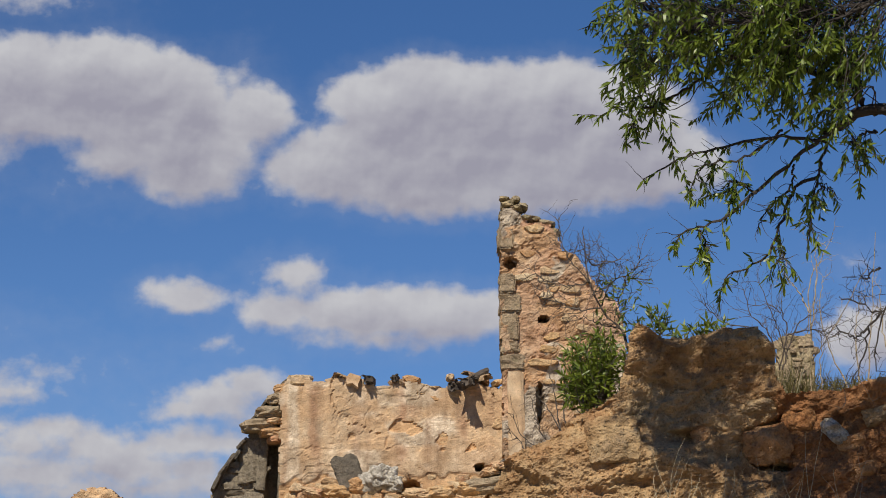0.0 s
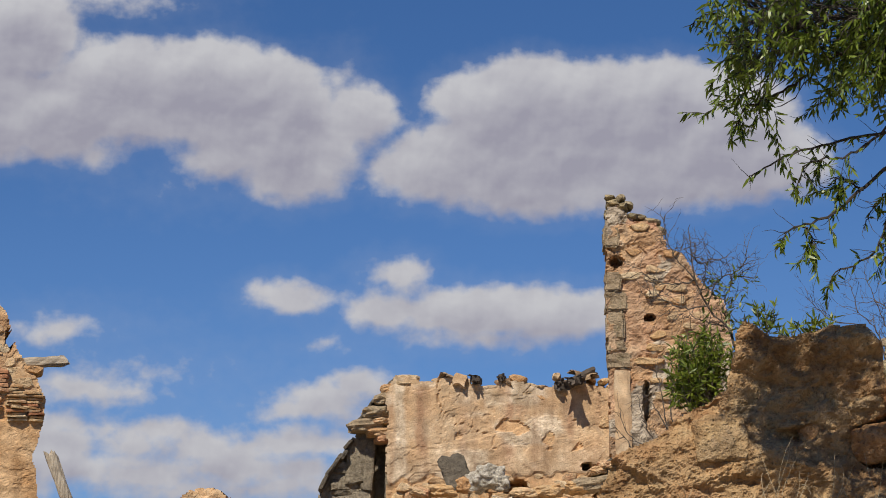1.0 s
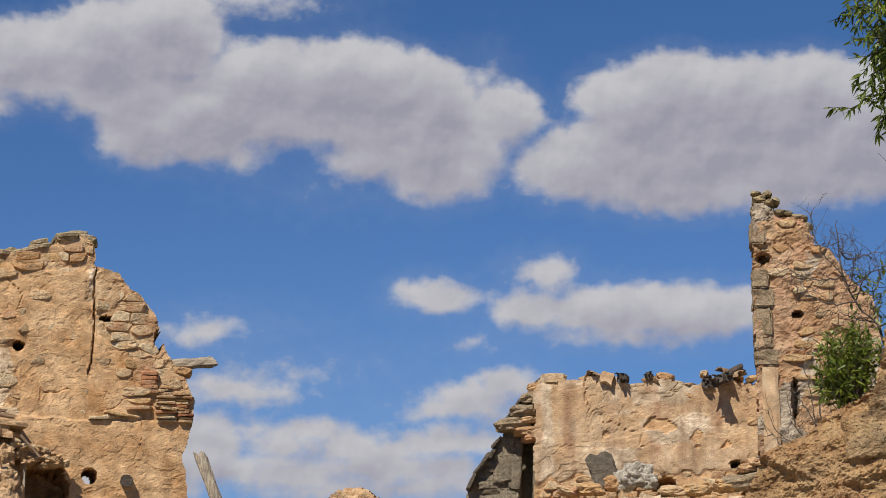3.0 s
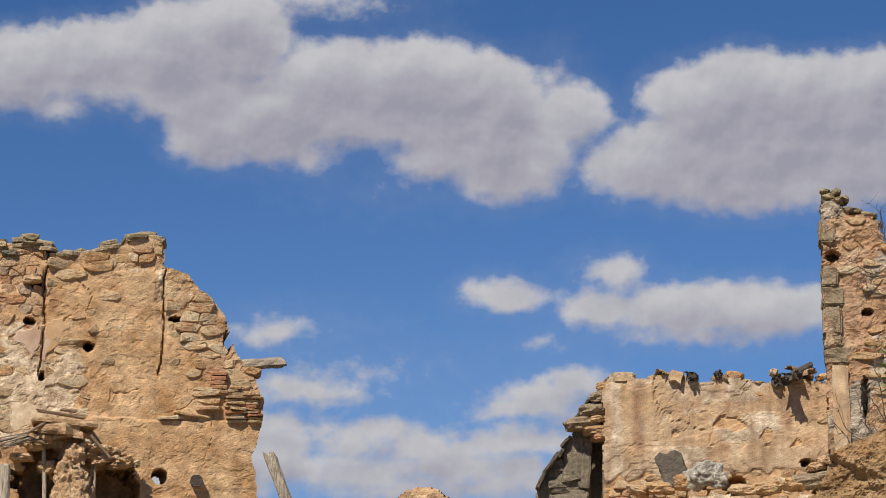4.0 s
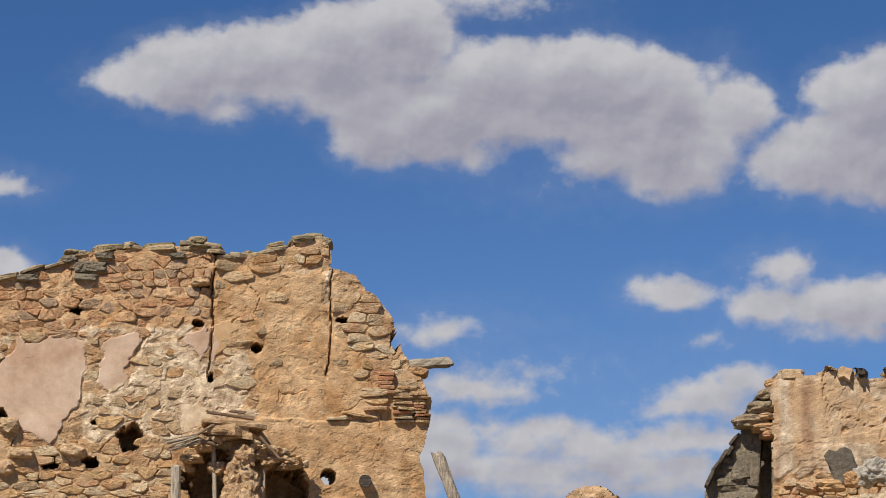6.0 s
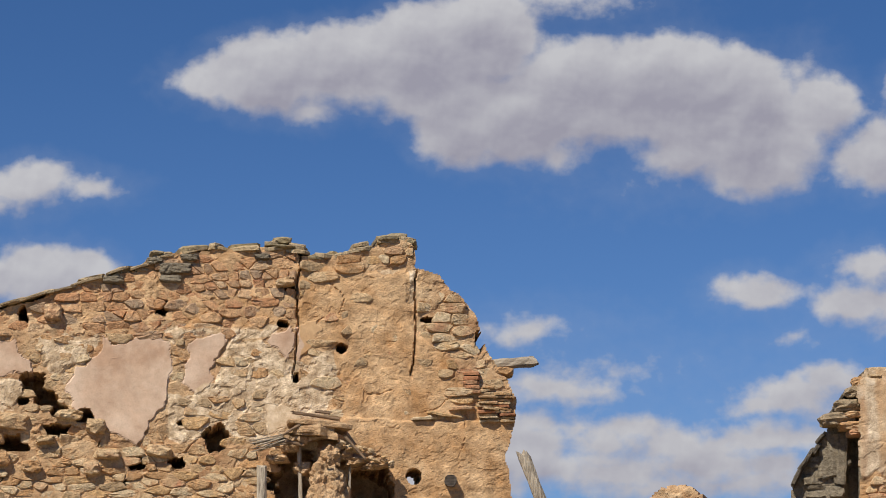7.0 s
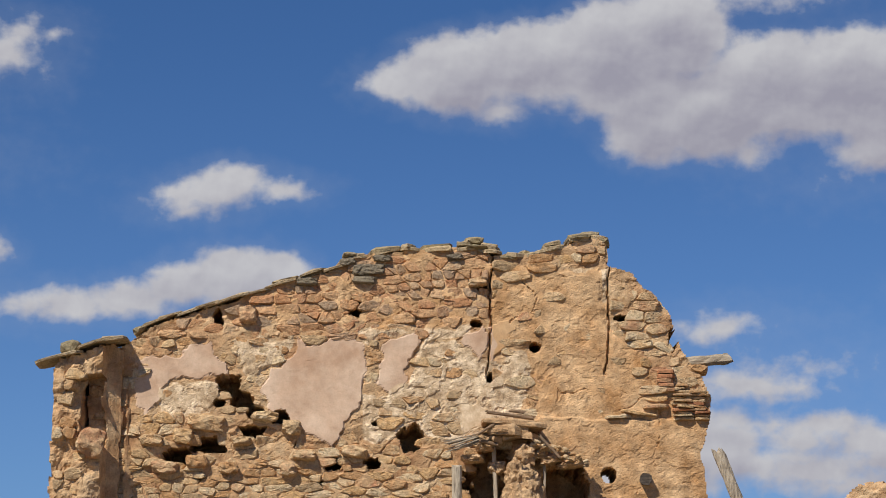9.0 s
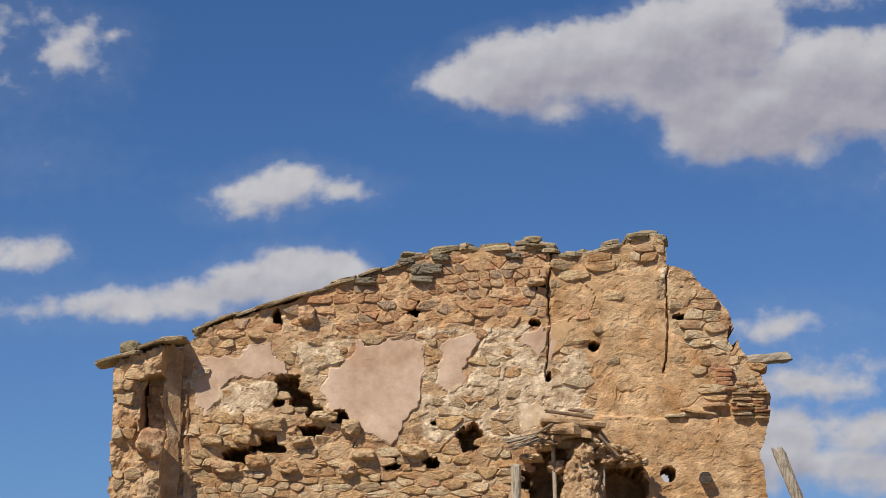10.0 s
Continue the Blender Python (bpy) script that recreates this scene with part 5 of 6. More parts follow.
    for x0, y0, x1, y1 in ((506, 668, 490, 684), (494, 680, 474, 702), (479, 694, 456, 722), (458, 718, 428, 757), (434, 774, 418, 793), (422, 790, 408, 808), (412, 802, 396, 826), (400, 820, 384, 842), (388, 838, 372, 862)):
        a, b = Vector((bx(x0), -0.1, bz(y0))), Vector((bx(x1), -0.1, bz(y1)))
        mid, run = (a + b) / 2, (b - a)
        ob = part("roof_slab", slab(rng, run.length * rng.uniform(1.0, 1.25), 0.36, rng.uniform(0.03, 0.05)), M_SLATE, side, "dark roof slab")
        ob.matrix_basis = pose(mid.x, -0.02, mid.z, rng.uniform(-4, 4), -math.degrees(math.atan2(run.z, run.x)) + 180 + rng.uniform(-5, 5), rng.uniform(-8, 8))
    for x, y, a, c, m in ((455, 752, 0.24, 0.09, M_GREY), (474, 728, 0.2, 0.09, M_GREY), (478, 764, 0.18, 0.06, M_STONE), (486, 777, 0.12, 0.05, M_BRICK), (488, 705, 0.14, 0.08, M_GREY), (484, 745, 0.14, 0.05, M_STONE), (500, 686, 0.14, 0.07, M_STONE)):
        part("corner_stone", boulder(rng, a, 0.22, c, 0.22, 3, 0.6), m, side, "rounded grey stone").matrix_basis = pose(bx(x), -0.18, bz(y), 0, rng.uniform(-12, 4), rng.uniform(-10, 10))
    # rubble heap before the front wall
    heap_v = relief_wall("rubble_heap", [(-2.1, 3.7), (-2.0, 4.7), (-1.3, 4.95), (-0.6, 5.08), (0.0, 4.95), (0.9, 5.1), (1.2, 4.9), (1.4, 3.7)], 0.7, lambda U, Z: 0.2 + (5.1 - Z) * 0.5 + fbm(U * 3, Z * 3, 131, 5) * 0.3,
                         lambda U, Z: np.stack([U * 0, soft(fbm(U, Z, 133), 0, 0.2), U * 0], -1), M_EARTH, None, 0.04, lower=4.4)
    place(heap_v, BARN @ pose(0, -0.95, 0), "heap of tan earth and rubble before the wall", "rubble heap")
    slate = part("leaning_slab", boulder(rng, 0.18, 0.07, 0.25, 0.35, 3, 0.75), M_SLATE)
    place(slate, BARN @ pose(bx(622), -0.85, bz(852), -14, -20, 14), "dark lichened slab leaning on the rubble", "stone")
    for x, y, a, c, m in ((655, 868, 0.16, 0.13, M_PALE), (680, 856, 0.18, 0.14, M_PALE), (700, 870, 0.1, 0.1, M_PALE), (636, 872, 0.14, 0.1, M_STONE), (595, 882, 0.2, 0.08, M_STONE), (860, 872, 0.3, 0.1, M_GREY), (905, 850, 0.22, 0.18, M_SLATE), (780, 884, 0.2, 0.08, M_STONE),
                          (885, 838, 0.14, 0.06, M_STONE), (830, 878, 0.16, 0.08, M_STONE), (740, 886, 0.18, 0.07, M_STONE), (865, 850, 0.12, 0.06, M_STONE), (560, 886, 0.15, 0.07, M_STONE)):
        ob = part("rubble_stone", boulder(rng, a, 0.16, c, 0.32 if m is M_PALE else 0.25, 4, 0.4), m)
        place(ob, BARN @ pose(bx(x), -0.85, bz(y), rng.uniform(-10, 10), rng.uniform(-12, 12), rng.uniform(-20, 20)), "knobbly pale limestone lump on the rubble" if m is M_PALE else "rough rubble stone before the wall", "stone", "rubble stones")


barn_details()


def far_ruins():
    rng = np.random.RandomState(61)
    far = site(0.0, 60.0)
    top = [(-8.4, 3.3), (-8.1, 7.3), (-7.85, 7.64), (-7.6, 7.8), (-7.3, 7.86), (-7.0, 7.82), (-6.77, 7.64), (-6.5, 7.3), (-6.3, 3.3)]
    ob = relief_wall("far_ruined_wall", top, 0.8, lambda U, Z: 0.1 + fbm(U * 2, Z * 3, 141, 5) * 0.3, lambda U, Z: np.stack([U * 0, U * 0, U * 0 + 0.3], -1), M_GABLE, None, 0.05, lower=6.5)
    place(ob, far, "rounded tan wall top of a distant ruin", "ruin")
    pil = site(-6.5, 40.0)
    k = 40.0 / 5045 * 1.005

    def px(x, y):
        return ((x - 1359) * k, 1.6 + 40 * math.tan(radians(10.74) + (441 - y) / 5045))

    top = [(px(1374, 0)[0], 3.4), px(1374, 720), px(1380, 640), px(1384, 604), px(1400, 598), px(1412, 603), px(1440, 600), px(1446, 640), px(1450, 720), (px(1452, 0)[0], 3.4)]
    ob = relief_wall("ruined_pillar", top, 0.5, lambda U, Z: 0.06 + fbm(U * 4, Z * 5, 145, 5) * 0.14, lambda U, Z: np.stack([U * 0, U * 0, U * 0 + 0.3], -1), M_CAP, None, 0.025, lower=6.6)
    place(ob, pil, "lichened masonry stump behind the bank", "ruin")
    for p in cells(rng, top[1][0], top[7][0], 6.9, 7.9, 0.2, 0.11):
        c = p.mean(0)
        if inside(c[0], c[1], top) > 0.03:
            c, v, f = stone_mesh(rng, p, 0.06 * rng.uniform(0.6, 1.4))
            link_mesh("stone", v.tolist(), f, M_GREY, ob, m=pose(c[0], -0.02, c[1]))


far_ruins()

# ---------------------------------------------------------------- plants


def leaf(rng, p, d, length, width):
    d = d.normalized()
    side = d.cross(Vector(rng.normal(0, 1, 3))).normalized()
    nrm = side.cross(d)
    bend = nrm * length * rng.uniform(-0.18, 0.05)
    a, b = p + d * length * 0.3 + bend * 0.15, p + d * length * 0.66 + bend * 0.5
    w, fold = width / 2, nrm * width * 0.14
    v = [p, a + side * w - fold, a - side * w - fold, b + side * w * 0.8, b - side * w * 0.8, p + d * length + bend]
    return [tuple(x) for x in v], [(0, 1, 2), (1, 3, 4, 2), (3, 5, 4)]


def bend_path(rng, pts, n, jitter):
    """A smooth uneven path through a few points."""
    pts = np.array(pts, float)
    k = np.linspace(0, len(pts) - 1, n)
    i = np.minimum(k.astype(int), len(pts) - 2)
    f = (k - i)[:, None]
    p0, p1, p2, p3 = pts[np.maximum(i - 1, 0)], pts[i], pts[i + 1], pts[np.minimum(i + 2, len(pts) - 1)]
    q = 0.5 * (2 * p1 + (p2 - p0) * f + (2 * p0 - 5 * p1 + 4 * p2 - p3) * f ** 2 + (3 * p1 - p0 - 3 * p2 + p3) * f ** 3)
    wob = rng.normal(0, jitter, q.shape)
    wob[0] = 0
    return q + wob


def twig(rng, wood, leaves, path, r0, r1, every=0.03, llen=0.08, lwide=0.017, droop=0.6, start=0.25, sides=5, many=1):
    wood.add(*tube(path, np.linspace(r0, r1, len(path)), sides))
    if leaves is None:
        return
    seg = np.diff(path, axis=0)
    ln = np.linalg.norm(seg, axis=1)
    cum = np.concatenate([[0], np.cumsum(ln)])
    s = cum[-1] * start
    while s < cum[-1]:
        i = min(np.searchsorted(cum, s) - 1, len(seg) - 1)
        i = max(i, 0)
        p = path[i] + seg[i] * (s - cum[i]) / max(ln[i], 1e-6)
        way = Vector(seg[i]).normalized()
        for _ in range(many):
            d = way * 0.5 + Vector(rng.normal(0, 0.55, 3)) + Vector((0, 0, -droop))
            leaves.add(*leaf(rng, Vector(p), d, llen * rng.uniform(0.6, 1.25), lwide * rng.uniform(0.7, 1.2)))
        s += every * rng.uniform(0.5, 1.6)


def bare_twigs(rng, wood, path, r, n, length, level=0, up=0.3, spread=1.0):
    """Side twigs that fork again, zigzagging."""
    for _ in range(n):
        i = rng.randint(max(1, len(path) // 5), len(path))
        p = np.array(path[i])
        way = Vector(path[i] - path[i - 1]).normalized()
        d = (way + Vector(rng.normal(0, spread, 3)) * Vector((1, 0.6, 1)) + Vector((0, 0, up))).normalized()
        ln = length * rng.uniform(0.4, 1.2)
        m = 6
        q = [p]
        for k in range(m):
            d = (d + Vector(rng.normal(0, 0.25, 3))).normalized()
            q.append(q[-1] + np.array(d) * ln / m)
        q = np.array(q)
        wood.add(*tube(q, np.linspace(r, r * 0.35, len(q)), 4))
        if level:
            bare_twigs(rng, wood, q, r * 0.6, 3, length * 0.5, level - 1, up, spread)


TREE = site(-6.5, 16.0)


def tx(x, y, depth=0.0):
    """A spot of the crown: metres along, away and up, from its bearing."""
    return ((x - 1359) / 315, depth, 4.634 + (441 - y) / 310)


def almond_tree():
    rng = np.random.RandomState(71)
    tree = thing("almond_tree", TREE, "almond tree with drooping twigs and narrow dark green leaves", "tree")
    wood, crown, trunk = Bundle(), Bundle(), Bundle()
    root = [(2.5, 0.3, 2.0), (2.45, 0.25, 2.9), (2.3, 0.2, 3.8), (2.15, 0.15, 4.5)]
    trunk.add(*tube(bend_path(rng, root, 14, 0.015), np.linspace(0.19, 0.12, 14), 12))
    limbs = [([(2.15, 0.15, 4.5), (1.5, 0.1, 5.0), tx(1590, 205), tx(1500, 228), tx(1478, 250)], 0.055, 0.016),
             ([tx(1568, 205), tx(1535, 180), tx(1530, 150), tx(1480, 140), tx(1400, 110), tx(1300, 90)], 0.03, 0.01),
             ([(2.15, 0.15, 4.5), (1.9, 0.0, 5.8), (1.3, -0.1, 6.8), (0.5, -0.2, 7.4), (-0.5, -0.2, 7.5)], 0.09, 0.015),
             ([(2.15, 0.15, 4.5), (2.5, 0.4, 6.0), (2.4, 0.6, 7.4), (2.0, 0.7, 8.4)], 0.08, 0.015),
             ([(1.3, -0.1, 6.8), (0.6, 0.3, 6.7), tx(1330, -20, 0.2), tx(1180, 10, 0.2)], 0.025, 0.007),
             ([(1.9, 0.0, 5.8), (1.1, -0.4, 6.1), tx(1500, 60, -0.4), tx(1380, 60, -0.4), tx(1250, 70, -0.3)], 0.018, 0.007),
             ([(0.5, -0.2, 7.4), (-0.2, -1.0, 7.7), (-1.0, -1.5, 8.0)], 0.03, 0.01),
             ([(2.15, 0.15, 4.5), (3.2, 0.2, 5.6), (3.9, 0.2, 6.6)], 0.07, 0.015)]
    spine = []
    for pts, r0, r1 in limbs:
        q = bend_path(rng, pts, 22, 0.012)
        trunk.add(*tube(q, np.linspace(r0, r1, 22), 8))
        spine += list(q)
    spine = np.array(spine)
    # leafy twigs that fill the crown, each led from the nearest limb
    spots = []
    heads = []
    while len(heads) < 40:
        p = rng.uniform(-1, 1, 3)
        if p @ p > 1 or p @ p < 0.12:
            continue
        q = np.array((2.7, 0.1, 7.2)) + p * (1.4, 1.0, 1.1)
        if (q[2] < 6.45 and q[0] < 1.0) or (q[2] < 6.7 and q[0] < -0.75):
            continue
        heads.append(q)
    for c in heads:
        spots += [c + rng.normal(0, 0.10, 3) for _ in range(9)]
    # the near side of the crown, whose shade falls on the bank in patches
    # gaps between the twigs let flecks of sun through
    gaps = [(rng.uniform(-0.62, 0.9), rng.uniform(3.3, 4.5), rng.uniform(0.14, 0.2)) for _ in range(24)]
    for k in range(132):
        u, z = (rng.uniform(-0.72, 1.1), rng.uniform(3.2, 4.75)) if k < 90 else (rng.uniform(-0.7, 0.1), rng.uniform(3.7, 4.6))
        if u < -0.72 + 0.30 * max(0.0, 4.0 - z) or (u > 0.25 and z > 3.8):
            continue
        reach = max((6.5 - z) / 1.15, 1.8) + rng.uniform(0.0, 0.7)
        c = np.array((u - 0.26 * reach, 2.1 - reach, z + 1.15 * reach))
        for _ in range(7):
            q = c + rng.normal(0, 0.05, 3)
            far = 2.1 - q[1]
            su, sz = q[0] - 0.04 + 0.26 * far, q[2] - 0.08 - 1.15 * far
            if all(math.hypot(su - a, (sz - b) * 0.8) > w for a, b, w in gaps):
                spots.append(q)
    for x0, x1, y0, y1, n in ((1110, 1200, -10, 35, 16), (1290, 1568, -25, 60, 44), (1145, 1270, -20, 90, 30), (1130, 1250, 90, 180, 16), (1240, 1420, -20, 80, 48), (1390, 1568, -20, 120, 110), (1270, 1400, 80, 150, 16), (1400, 1568, 100, 190, 28), (1125, 1180, 150, 205, 6), (1460, 1568, 180, 240, 5)):
        for _ in range(max(2, n // 4)):
            c = np.array(tx(rng.uniform(x0, x1), rng.uniform(y0, y1), rng.uniform(-0.6, 0.1 if x0 > 1300 else 0.4)))
            spots += [c + rng.normal(0, 0.055, 3) for _ in range(5)]
    for q in spots:
        near = spine[np.argmin(np.linalg.norm(spine - q - (0.25, 0, 0.15), axis=1) + rng.uniform(0, 0.2, len(spine)))]
        mid = (near + q) / 2 + rng.normal(0, 0.06, 3) + (0, 0, 0.06)
        lead = bend_path(rng, [near, mid, q], 8, 0.012)
        end = q + rng.normal(0, 0.09, 3) + (-0.08, 0, -rng.uniform(0.06, 0.26))
        wood.add(*tube(lead, np.linspace(0.0045, 0.003, 8), 4))
        twig(rng, wood, crown, bend_path(rng, [q, (q + end) / 2 + rng.normal(0, 0.02, 3), end], 7, 0.006), 0.0035, 0.0018, 0.0115, 0.072, 0.0155, 0.5, 0.0, 4)
    # long drooping branchlets against the sky
    droops = [([(1478, 250), (1420, 290), (1350, 345), (1290, 395), (1240, 410), (1212, 425), (1192, 462)], 0.011, 0.045),
              ([(1478, 250), (1462, 310), (1450, 370), (1440, 445)], 0.008, 0.05),
              ([(1462, 310), (1420, 330), (1395, 390), (1375, 440), (1345, 465), (1300, 485), (1275, 525)], 0.009, 0.06),
              ([(1478, 250), (1400, 240), (1310, 250), (1230, 270), (1165, 300), (1148, 312)], 0.009, 0.03),
              ([(1400, 240), (1330, 290), (1260, 300), (1235, 335)], 0.007, 0.035), ([(1350, 345), (1310, 320), (1285, 350)], 0.006, 0.04)]
    droops += [([(1500, 228), (1530, 260), (1545, 290), (1530, 320)], 0.007, 0.05), ([(1568, 240), (1540, 245), (1520, 270)], 0.008, 0.04),
              ([(1420, 290), (1410, 330), (1370, 370), (1350, 410)], 0.006, 0.05), ([(1300, 90), (1220, 150), (1150, 180), (1125, 215)], 0.008, 0.02),
              ([(1330, -20), (1180, 20), (1080, 5), (1045, 25)], 0.008, 0.02), ([(1180, 20), (1130, 60), (1110, 100)], 0.006, 0.02),
              ([(1450, 370), (1470, 330), (1490, 345)], 0.005, 0.06), ([(1240, 410), (1260, 430), (1262, 450)], 0.004, 0.04), ([(1375, 440), (1400, 455), (1385, 470)], 0.004, 0.05)]
    for pts, r, every in droops:
        d0 = rng.uniform(-0.15, 0.15)
        q = bend_path(rng, [tx(x, y, d0) for x, y in pts], 26, 0.006)
        twig(rng, wood, crown, q, r * 1.25, 0.003, every * 0.7, 0.066, 0.016, 0.75, 0.15, 5)
        bare_twigs(rng, wood, q, 0.003, 12, 0.14, 0, -0.2, 0.8)
        for _ in range(5):
            i = rng.randint(6, 25)
            e = q[i] + rng.normal(0, 0.07, 3) + (0, 0, -0.1)
            twig(rng, wood, crown, bend_path(rng, [q[i], (q[i] + e) / 2, e], 5, 0.004), 0.003, 0.0015, 0.0085, 0.066, 0.016, 0.75, 0.3, 4)
    # dark bare branchlets low at the side
    low = [[(1640, 470), (1568, 555), (1530, 540), (1495, 530)], [(1568, 555), (1545, 590), (1530, 650), (1500, 690)], [(1640, 470), (1590, 520), (1560, 600), (1555, 660)], [(1545, 590), (1515, 600), (1490, 585)], [(1568, 480), (1550, 490), (1545, 500)]]
    for pts in low:
        q = bend_path(rng, [tx(x, y, 0.1) for x, y in pts], 18, 0.006)
        wood.add(*tube(q, np.linspace(0.008, 0.003, 18), 5))
        bare_twigs(rng, wood, q, 0.0028, 9, 0.16, 1, 0.0)
    q = bend_path(rng, [(2.2, 0.2, 4.4), (1.5, 0.15, 4.7), tx(1640, 470, 0.1)], 12, 0.01)
    trunk.add(*tube(q, np.linspace(0.03, 0.01, 12), 6))
    trunk.link("trunk", M_BARK, tree, "dark rough trunk and limbs", True)
    wood.link("twigwork", M_BARK, tree, "thin dark twigs", kind="stuff")
    crown.link("crown", M_LEAF, tree, "narrow drooping green leaves", kind="stuff")


almond_tree()


def hx(x, y, depth=0.0):
    """A spot over the bank, by its own bearing."""
    k = (18.5 + depth) / 5045
    return ((x - 1359) * k, depth, 1.6 + (18.5 + depth) * math.tan(radians(10.74) + (441 - y) / 5045))


def bank_plants():
    rng = np.random.RandomState(81)
    bush = thing("almond_bush", BANK, "bright green leafy almond shoots growing on the bank edge", "bush")
    wood, leaves = Bundle(), Bundle()
    for _ in range(130):
        a = np.array(hx(rng.uniform(1035, 1080), 735, 0.25))
        ang, far = rng.uniform(0, 2 * math.pi), math.sqrt(rng.rand())
        b = np.array(hx(1052 + 64 * far * math.cos(ang), 652 - 74 * far * math.sin(ang) - 12 * far * math.cos(ang), 0.25 + rng.uniform(-0.2, 0.25)))
        mid = (a + b) / 2 + (0, 0, 0.06) + rng.normal(0, 0.03, 3)
        twig(rng, wood, leaves, bend_path(rng, [a, mid, b], 9, 0.006), 0.004, 0.0018, 0.011, 0.066, 0.0135, 0.25, 0.4, 4)
    wood.link("stemwork", M_TWIG, bush, kind="stuff")
    leaves.link("foliage", M_BUSHLEAF, bush, "bright green narrow leaves", kind="stuff")
    for x, y, n, h in ((1170, 596, 9, 60), (1130, 600, 4, 35), (1245, 606, 8, 35), (1215, 604, 5, 22), (1275, 596, 4, 30)):
        sprig = thing("green_sprig", BANK, "fresh green leafy sprig on top of the bank", "plant", "green sprigs")
        wood, leaves = Bundle(), Bundle()
        for _ in range(n):
            a = np.array(hx(x + rng.uniform(-8, 8), y + 6, 0.3))
            b = np.array(hx(x + rng.uniform(-25, 25), y - h * rng.uniform(0.5, 1), 0.3 + rng.uniform(-0.06, 0.06)))
            twig(rng, wood, leaves, bend_path(rng, [a, (a + b) / 2, b], 6, 0.004), 0.003, 0.0015, 0.012, 0.07, 0.016, 0.0, 0.2, 4)
        wood.link("stemwork", M_TWIG, sprig, kind="stuff")
        leaves.link("foliage", M_BUSHLEAF, sprig, kind="stuff")
    # bare thorny shrub beside the tower
    shrub = thing("bare_shrub", BANK, "leafless thorny grey-brown shrub behind the bank", "shrub")
    wood, leaves = Bundle(), Bundle()
    stems = [[(1125, 640), (1105, 585), (1070, 545), (1050, 500), (1042, 450), (1040, 402)], [(1050, 500), (1015, 460), (998, 425), (995, 385)], [(1070, 545), (1020, 545), (985, 530), (950, 520)], [(1105, 585), (1100, 540), (1120, 495), (1165, 500)],
             [(1070, 545), (1090, 500), (1130, 480), (1140, 455)], [(1050, 500), (1010, 505), (970, 495), (940, 470)], [(1105, 585), (1060, 570), (1020, 560)], [(1042, 450), (1060, 470), (1100, 460)], [(1090, 500), (1060, 515), (1075, 460)]]
    for i, pts in enumerate(stems):
        d0 = 0.5 + rng.uniform(-0.1, 0.1)
        q = bend_path(rng, [hx(x, y, d0) for x, y in pts], 20, 0.006)
        wood.add(*tube(q, np.linspace(0.011 if i == 0 else 0.006, 0.0022, 20), 5))
        bare_twigs(rng, wood, q, 0.0028, 17, 0.2, 1, 0.1)
    for _ in range(46):
        p = np.array(hx(rng.uniform(1062, 1150), rng.uniform(500, 610), 0.5))
        e = p + rng.normal(0, 0.05, 3) + (0, 0, 0.03)
        twig(rng, wood, leaves, bend_path(rng, [p, (p + e) / 2, e], 4, 0.003), 0.002, 0.0012, 0.016, 0.05, 0.014, 0.2, 0.1, 4)
    wood.link("branchwork", M_TWIG, shrub, kind="stuff")
    leaves.link("foliage", M_BUSHLEAF, shrub, "a few small green leaves", kind="stuff")
    # low bare stems below the leafy bush
    low = thing("bare_brambles", BANK, "bare reddish brambles against the wall foot", "shrub")
    wood = Bundle()
    for pts in ([(1000, 800), (960, 790), (925, 770), (910, 720)], [(1000, 800), (990, 740), (985, 690), (975, 660)], [(985, 800), (955, 750), (945, 700)], [(1010, 780), (1000, 720), (1010, 680)], [(940, 830), (930, 790), (900, 760)], [(1010, 780), (970, 720), (950, 690)]):
        q = bend_path(rng, [hx(x, y, 0.35) for x, y in pts], 16, 0.006)
        wood.add(*tube(q, np.linspace(0.006, 0.002, 16), 5))
        bare_twigs(rng, wood, q, 0.0022, 8, 0.16, 0, 0.1)
    wood.link("branchwork", M_TWIG, low, kind="stuff")
    # dry bushes and stalks on the crest
    tangle = [[(1385, 660), (1370, 600), (1335, 560), (1325, 520)], [(1385, 660), (1400, 590), (1380, 550), (1340, 545)], [(1390, 660), (1420, 580), (1460, 560)], [(1385, 640), (1350, 590), (1290, 575), (1255, 545)], [(1400, 640), (1380, 580), (1350, 500)], [(1400, 600), (1440, 590), (1470, 600)]]
    stalks = [[(1440, 715), (1443, 600), (1440, 520), (1460, 470), (1485, 430)], [(1440, 560), (1420, 520), (1395, 490)], [(1443, 600), (1455, 500), (1450, 440)], [(1395, 715), (1440, 650), (1500, 560), (1545, 480)], [(1400, 715), (1425, 640), (1440, 560)], [(1460, 715), (1458, 660), (1460, 600)],
              [(1540, 700), (1545, 620), (1550, 560), (1560, 420)], [(1510, 700), (1480, 640), (1460, 560), (1465, 500)], [(1525, 690), (1520, 600), (1530, 540)], [(1600, 700), (1570, 600), (1565, 520)]]
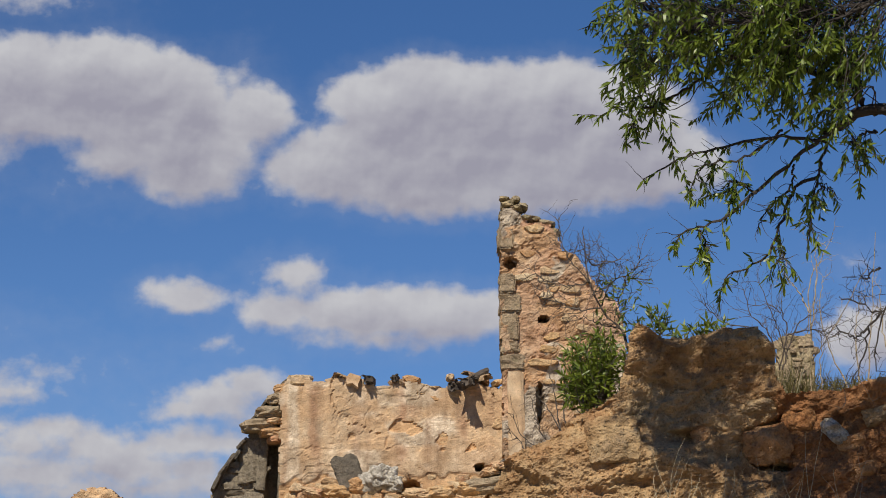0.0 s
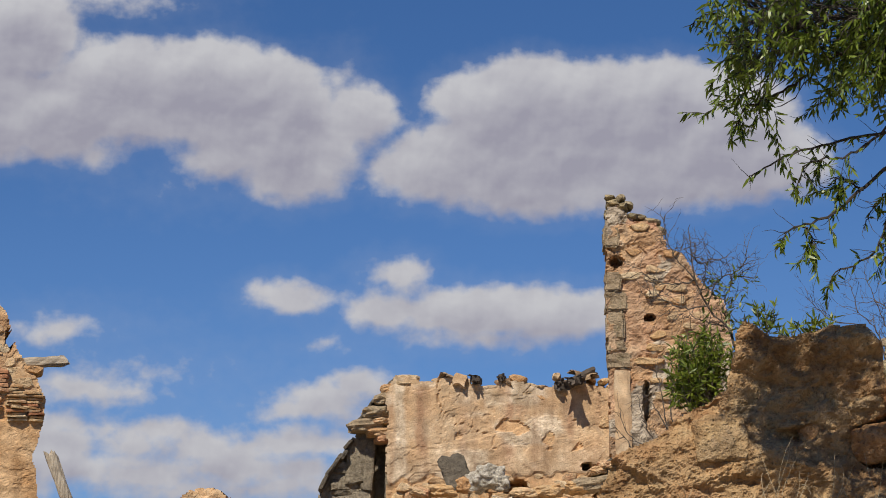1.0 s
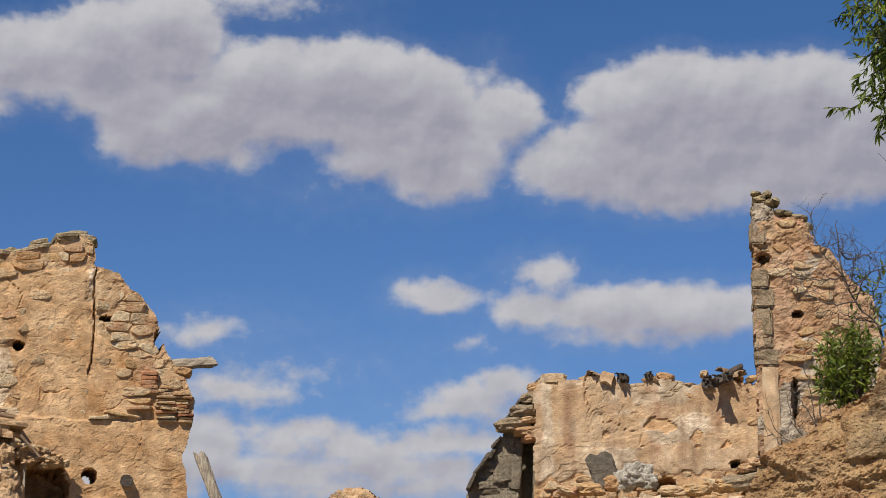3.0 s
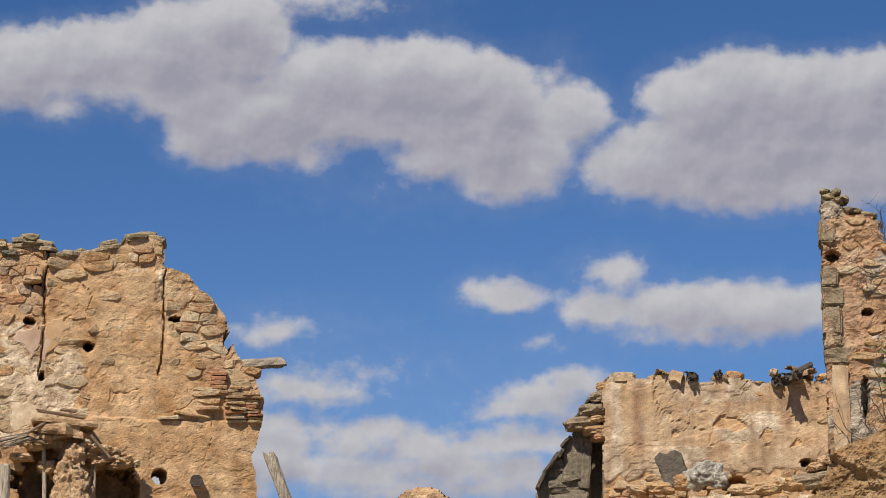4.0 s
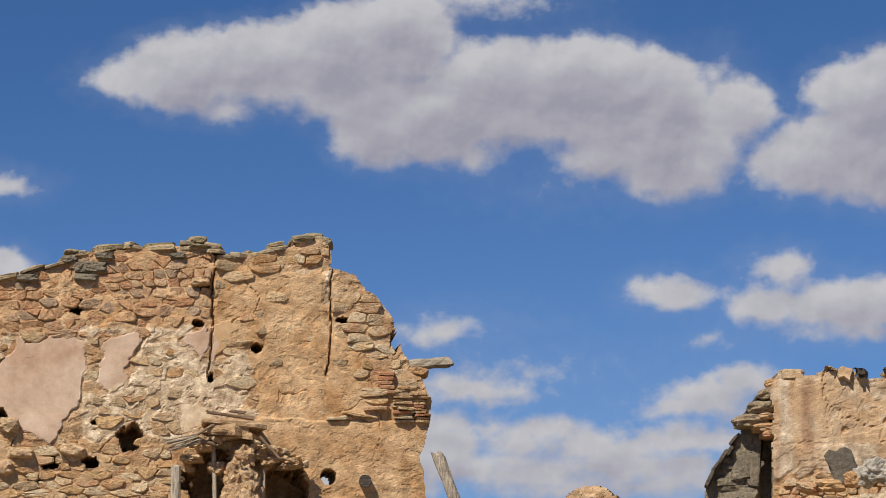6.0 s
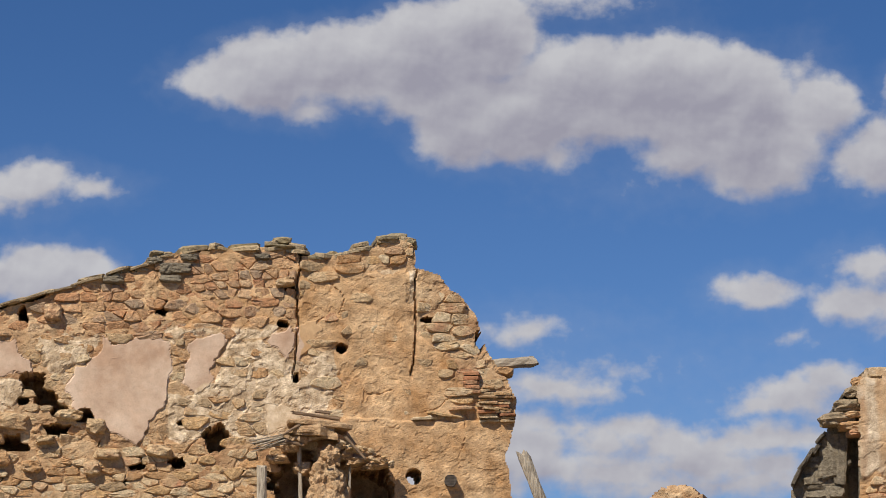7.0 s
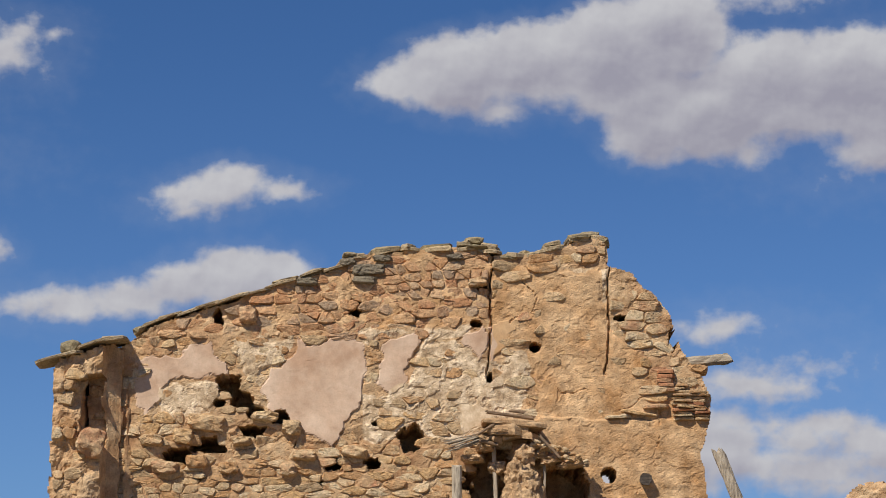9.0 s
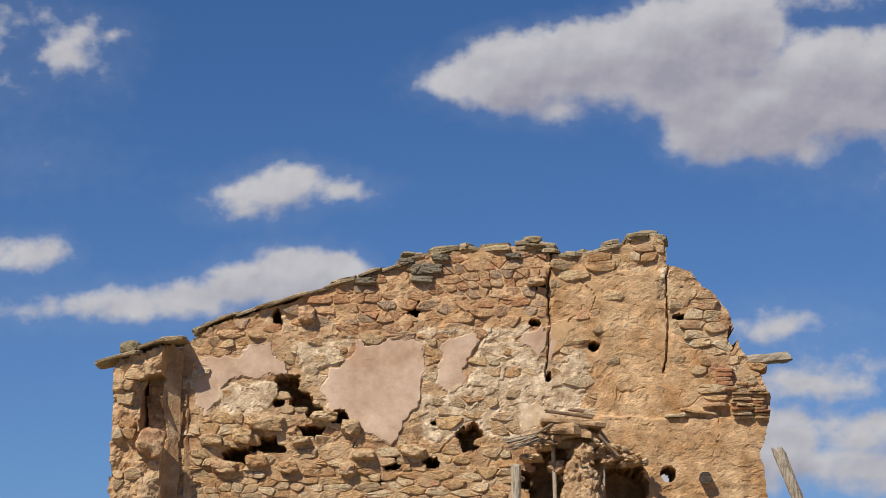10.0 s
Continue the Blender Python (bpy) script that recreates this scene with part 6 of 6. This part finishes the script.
    for name, label, mat, stems, n, ln in (("dry_bush", "tangled dry grey bush on the crest of the bank", M_TWIG, tangle, 14, 0.22),
                                           ("dry_stalks", "tall pale dry stalks standing behind the bank", M_DRY, stalks, 6, 0.18)):
        plant = thing(name, BANK, label, "dry plant")
        wood = Bundle()
        for pts in stems:
            d0 = 0.7 + rng.uniform(-0.1, 0.2)
            q = bend_path(rng, [hx(x, y, d0) for x, y in pts], 18, 0.005)
            wood.add(*tube(q, np.linspace(0.006, 0.002, 18), 5))
            bare_twigs(rng, wood, q, 0.0022, n, ln, 1, 0.35, 0.6)
        wood.link("stemwork", mat, plant, kind="stuff")
    pale = part("loose_stone", boulder(rng, 0.10, 0.12, 0.065, 0.35, 3, 0.7), M_PALE)
    place(pale, BANK @ pose(*hx(1476, 770, -0.2), 10, 35, 20), "pale cracked stone lying in the bank", "stone")
    # weeds at the foot of the stump, and dry grass on the bank's face
    weeds = Bundle()
    for _ in range(700):
        x = rng.uniform(1372, 1568)
        a = np.array(hx(x, 712 - (x > 1460) * 10, 0.9 + rng.uniform(-0.2, 0.3)))
        b = a + (rng.normal(0, 0.07), rng.normal(0, 0.05), rng.uniform(0.05, 0.34 if x < 1455 else 0.15))
        weeds.add(*leaf(rng, Vector(a), Vector(b - a), float(np.linalg.norm(b - a)), 0.005))
    ob = weeds.link("weeds", leaf_like("olive weed", (0.10, 0.095, 0.03), (0.20, 0.17, 0.06)), None, "olive-brown weeds on the crest of the bank", kind="stuff")
    ob.matrix_basis = BANK
    tagged(ob, category="weeds")
    grass = Bundle()
    for x, y, h in ((1182, 882, 90), (1196, 880, 110), (1290, 890, 90), (1352, 890, 80), (1440, 890, 150), (1475, 885, 60), (1300, 885, 70), (1215, 890, 60), (1395, 885, 40), (1520, 885, 80), (1160, 890, 50), (1250, 880, 30), (1020, 890, 40), (1410, 890, 60)):
        for _ in range(2):
            a = np.array(hx(x + rng.uniform(-10, 10), y, -0.75))
            b = np.array(hx(x + rng.uniform(-25, 35), y - h * rng.uniform(0.6, 1), -0.75 + rng.uniform(-0.1, 0.1)))
            q = bend_path(rng, [a, (a + b) / 2 + rng.normal(0, 0.01, 3), b], 8, 0.002)
            grass.add(*tube(q, np.linspace(0.003, 0.0015, 8), 4))
    ob = grass.link("dry_grass", M_DRY, None, "thin dry grass stems on the bank", kind="stuff")
    ob.matrix_basis = BANK
    tagged(ob, category="grass")


bank_plants()
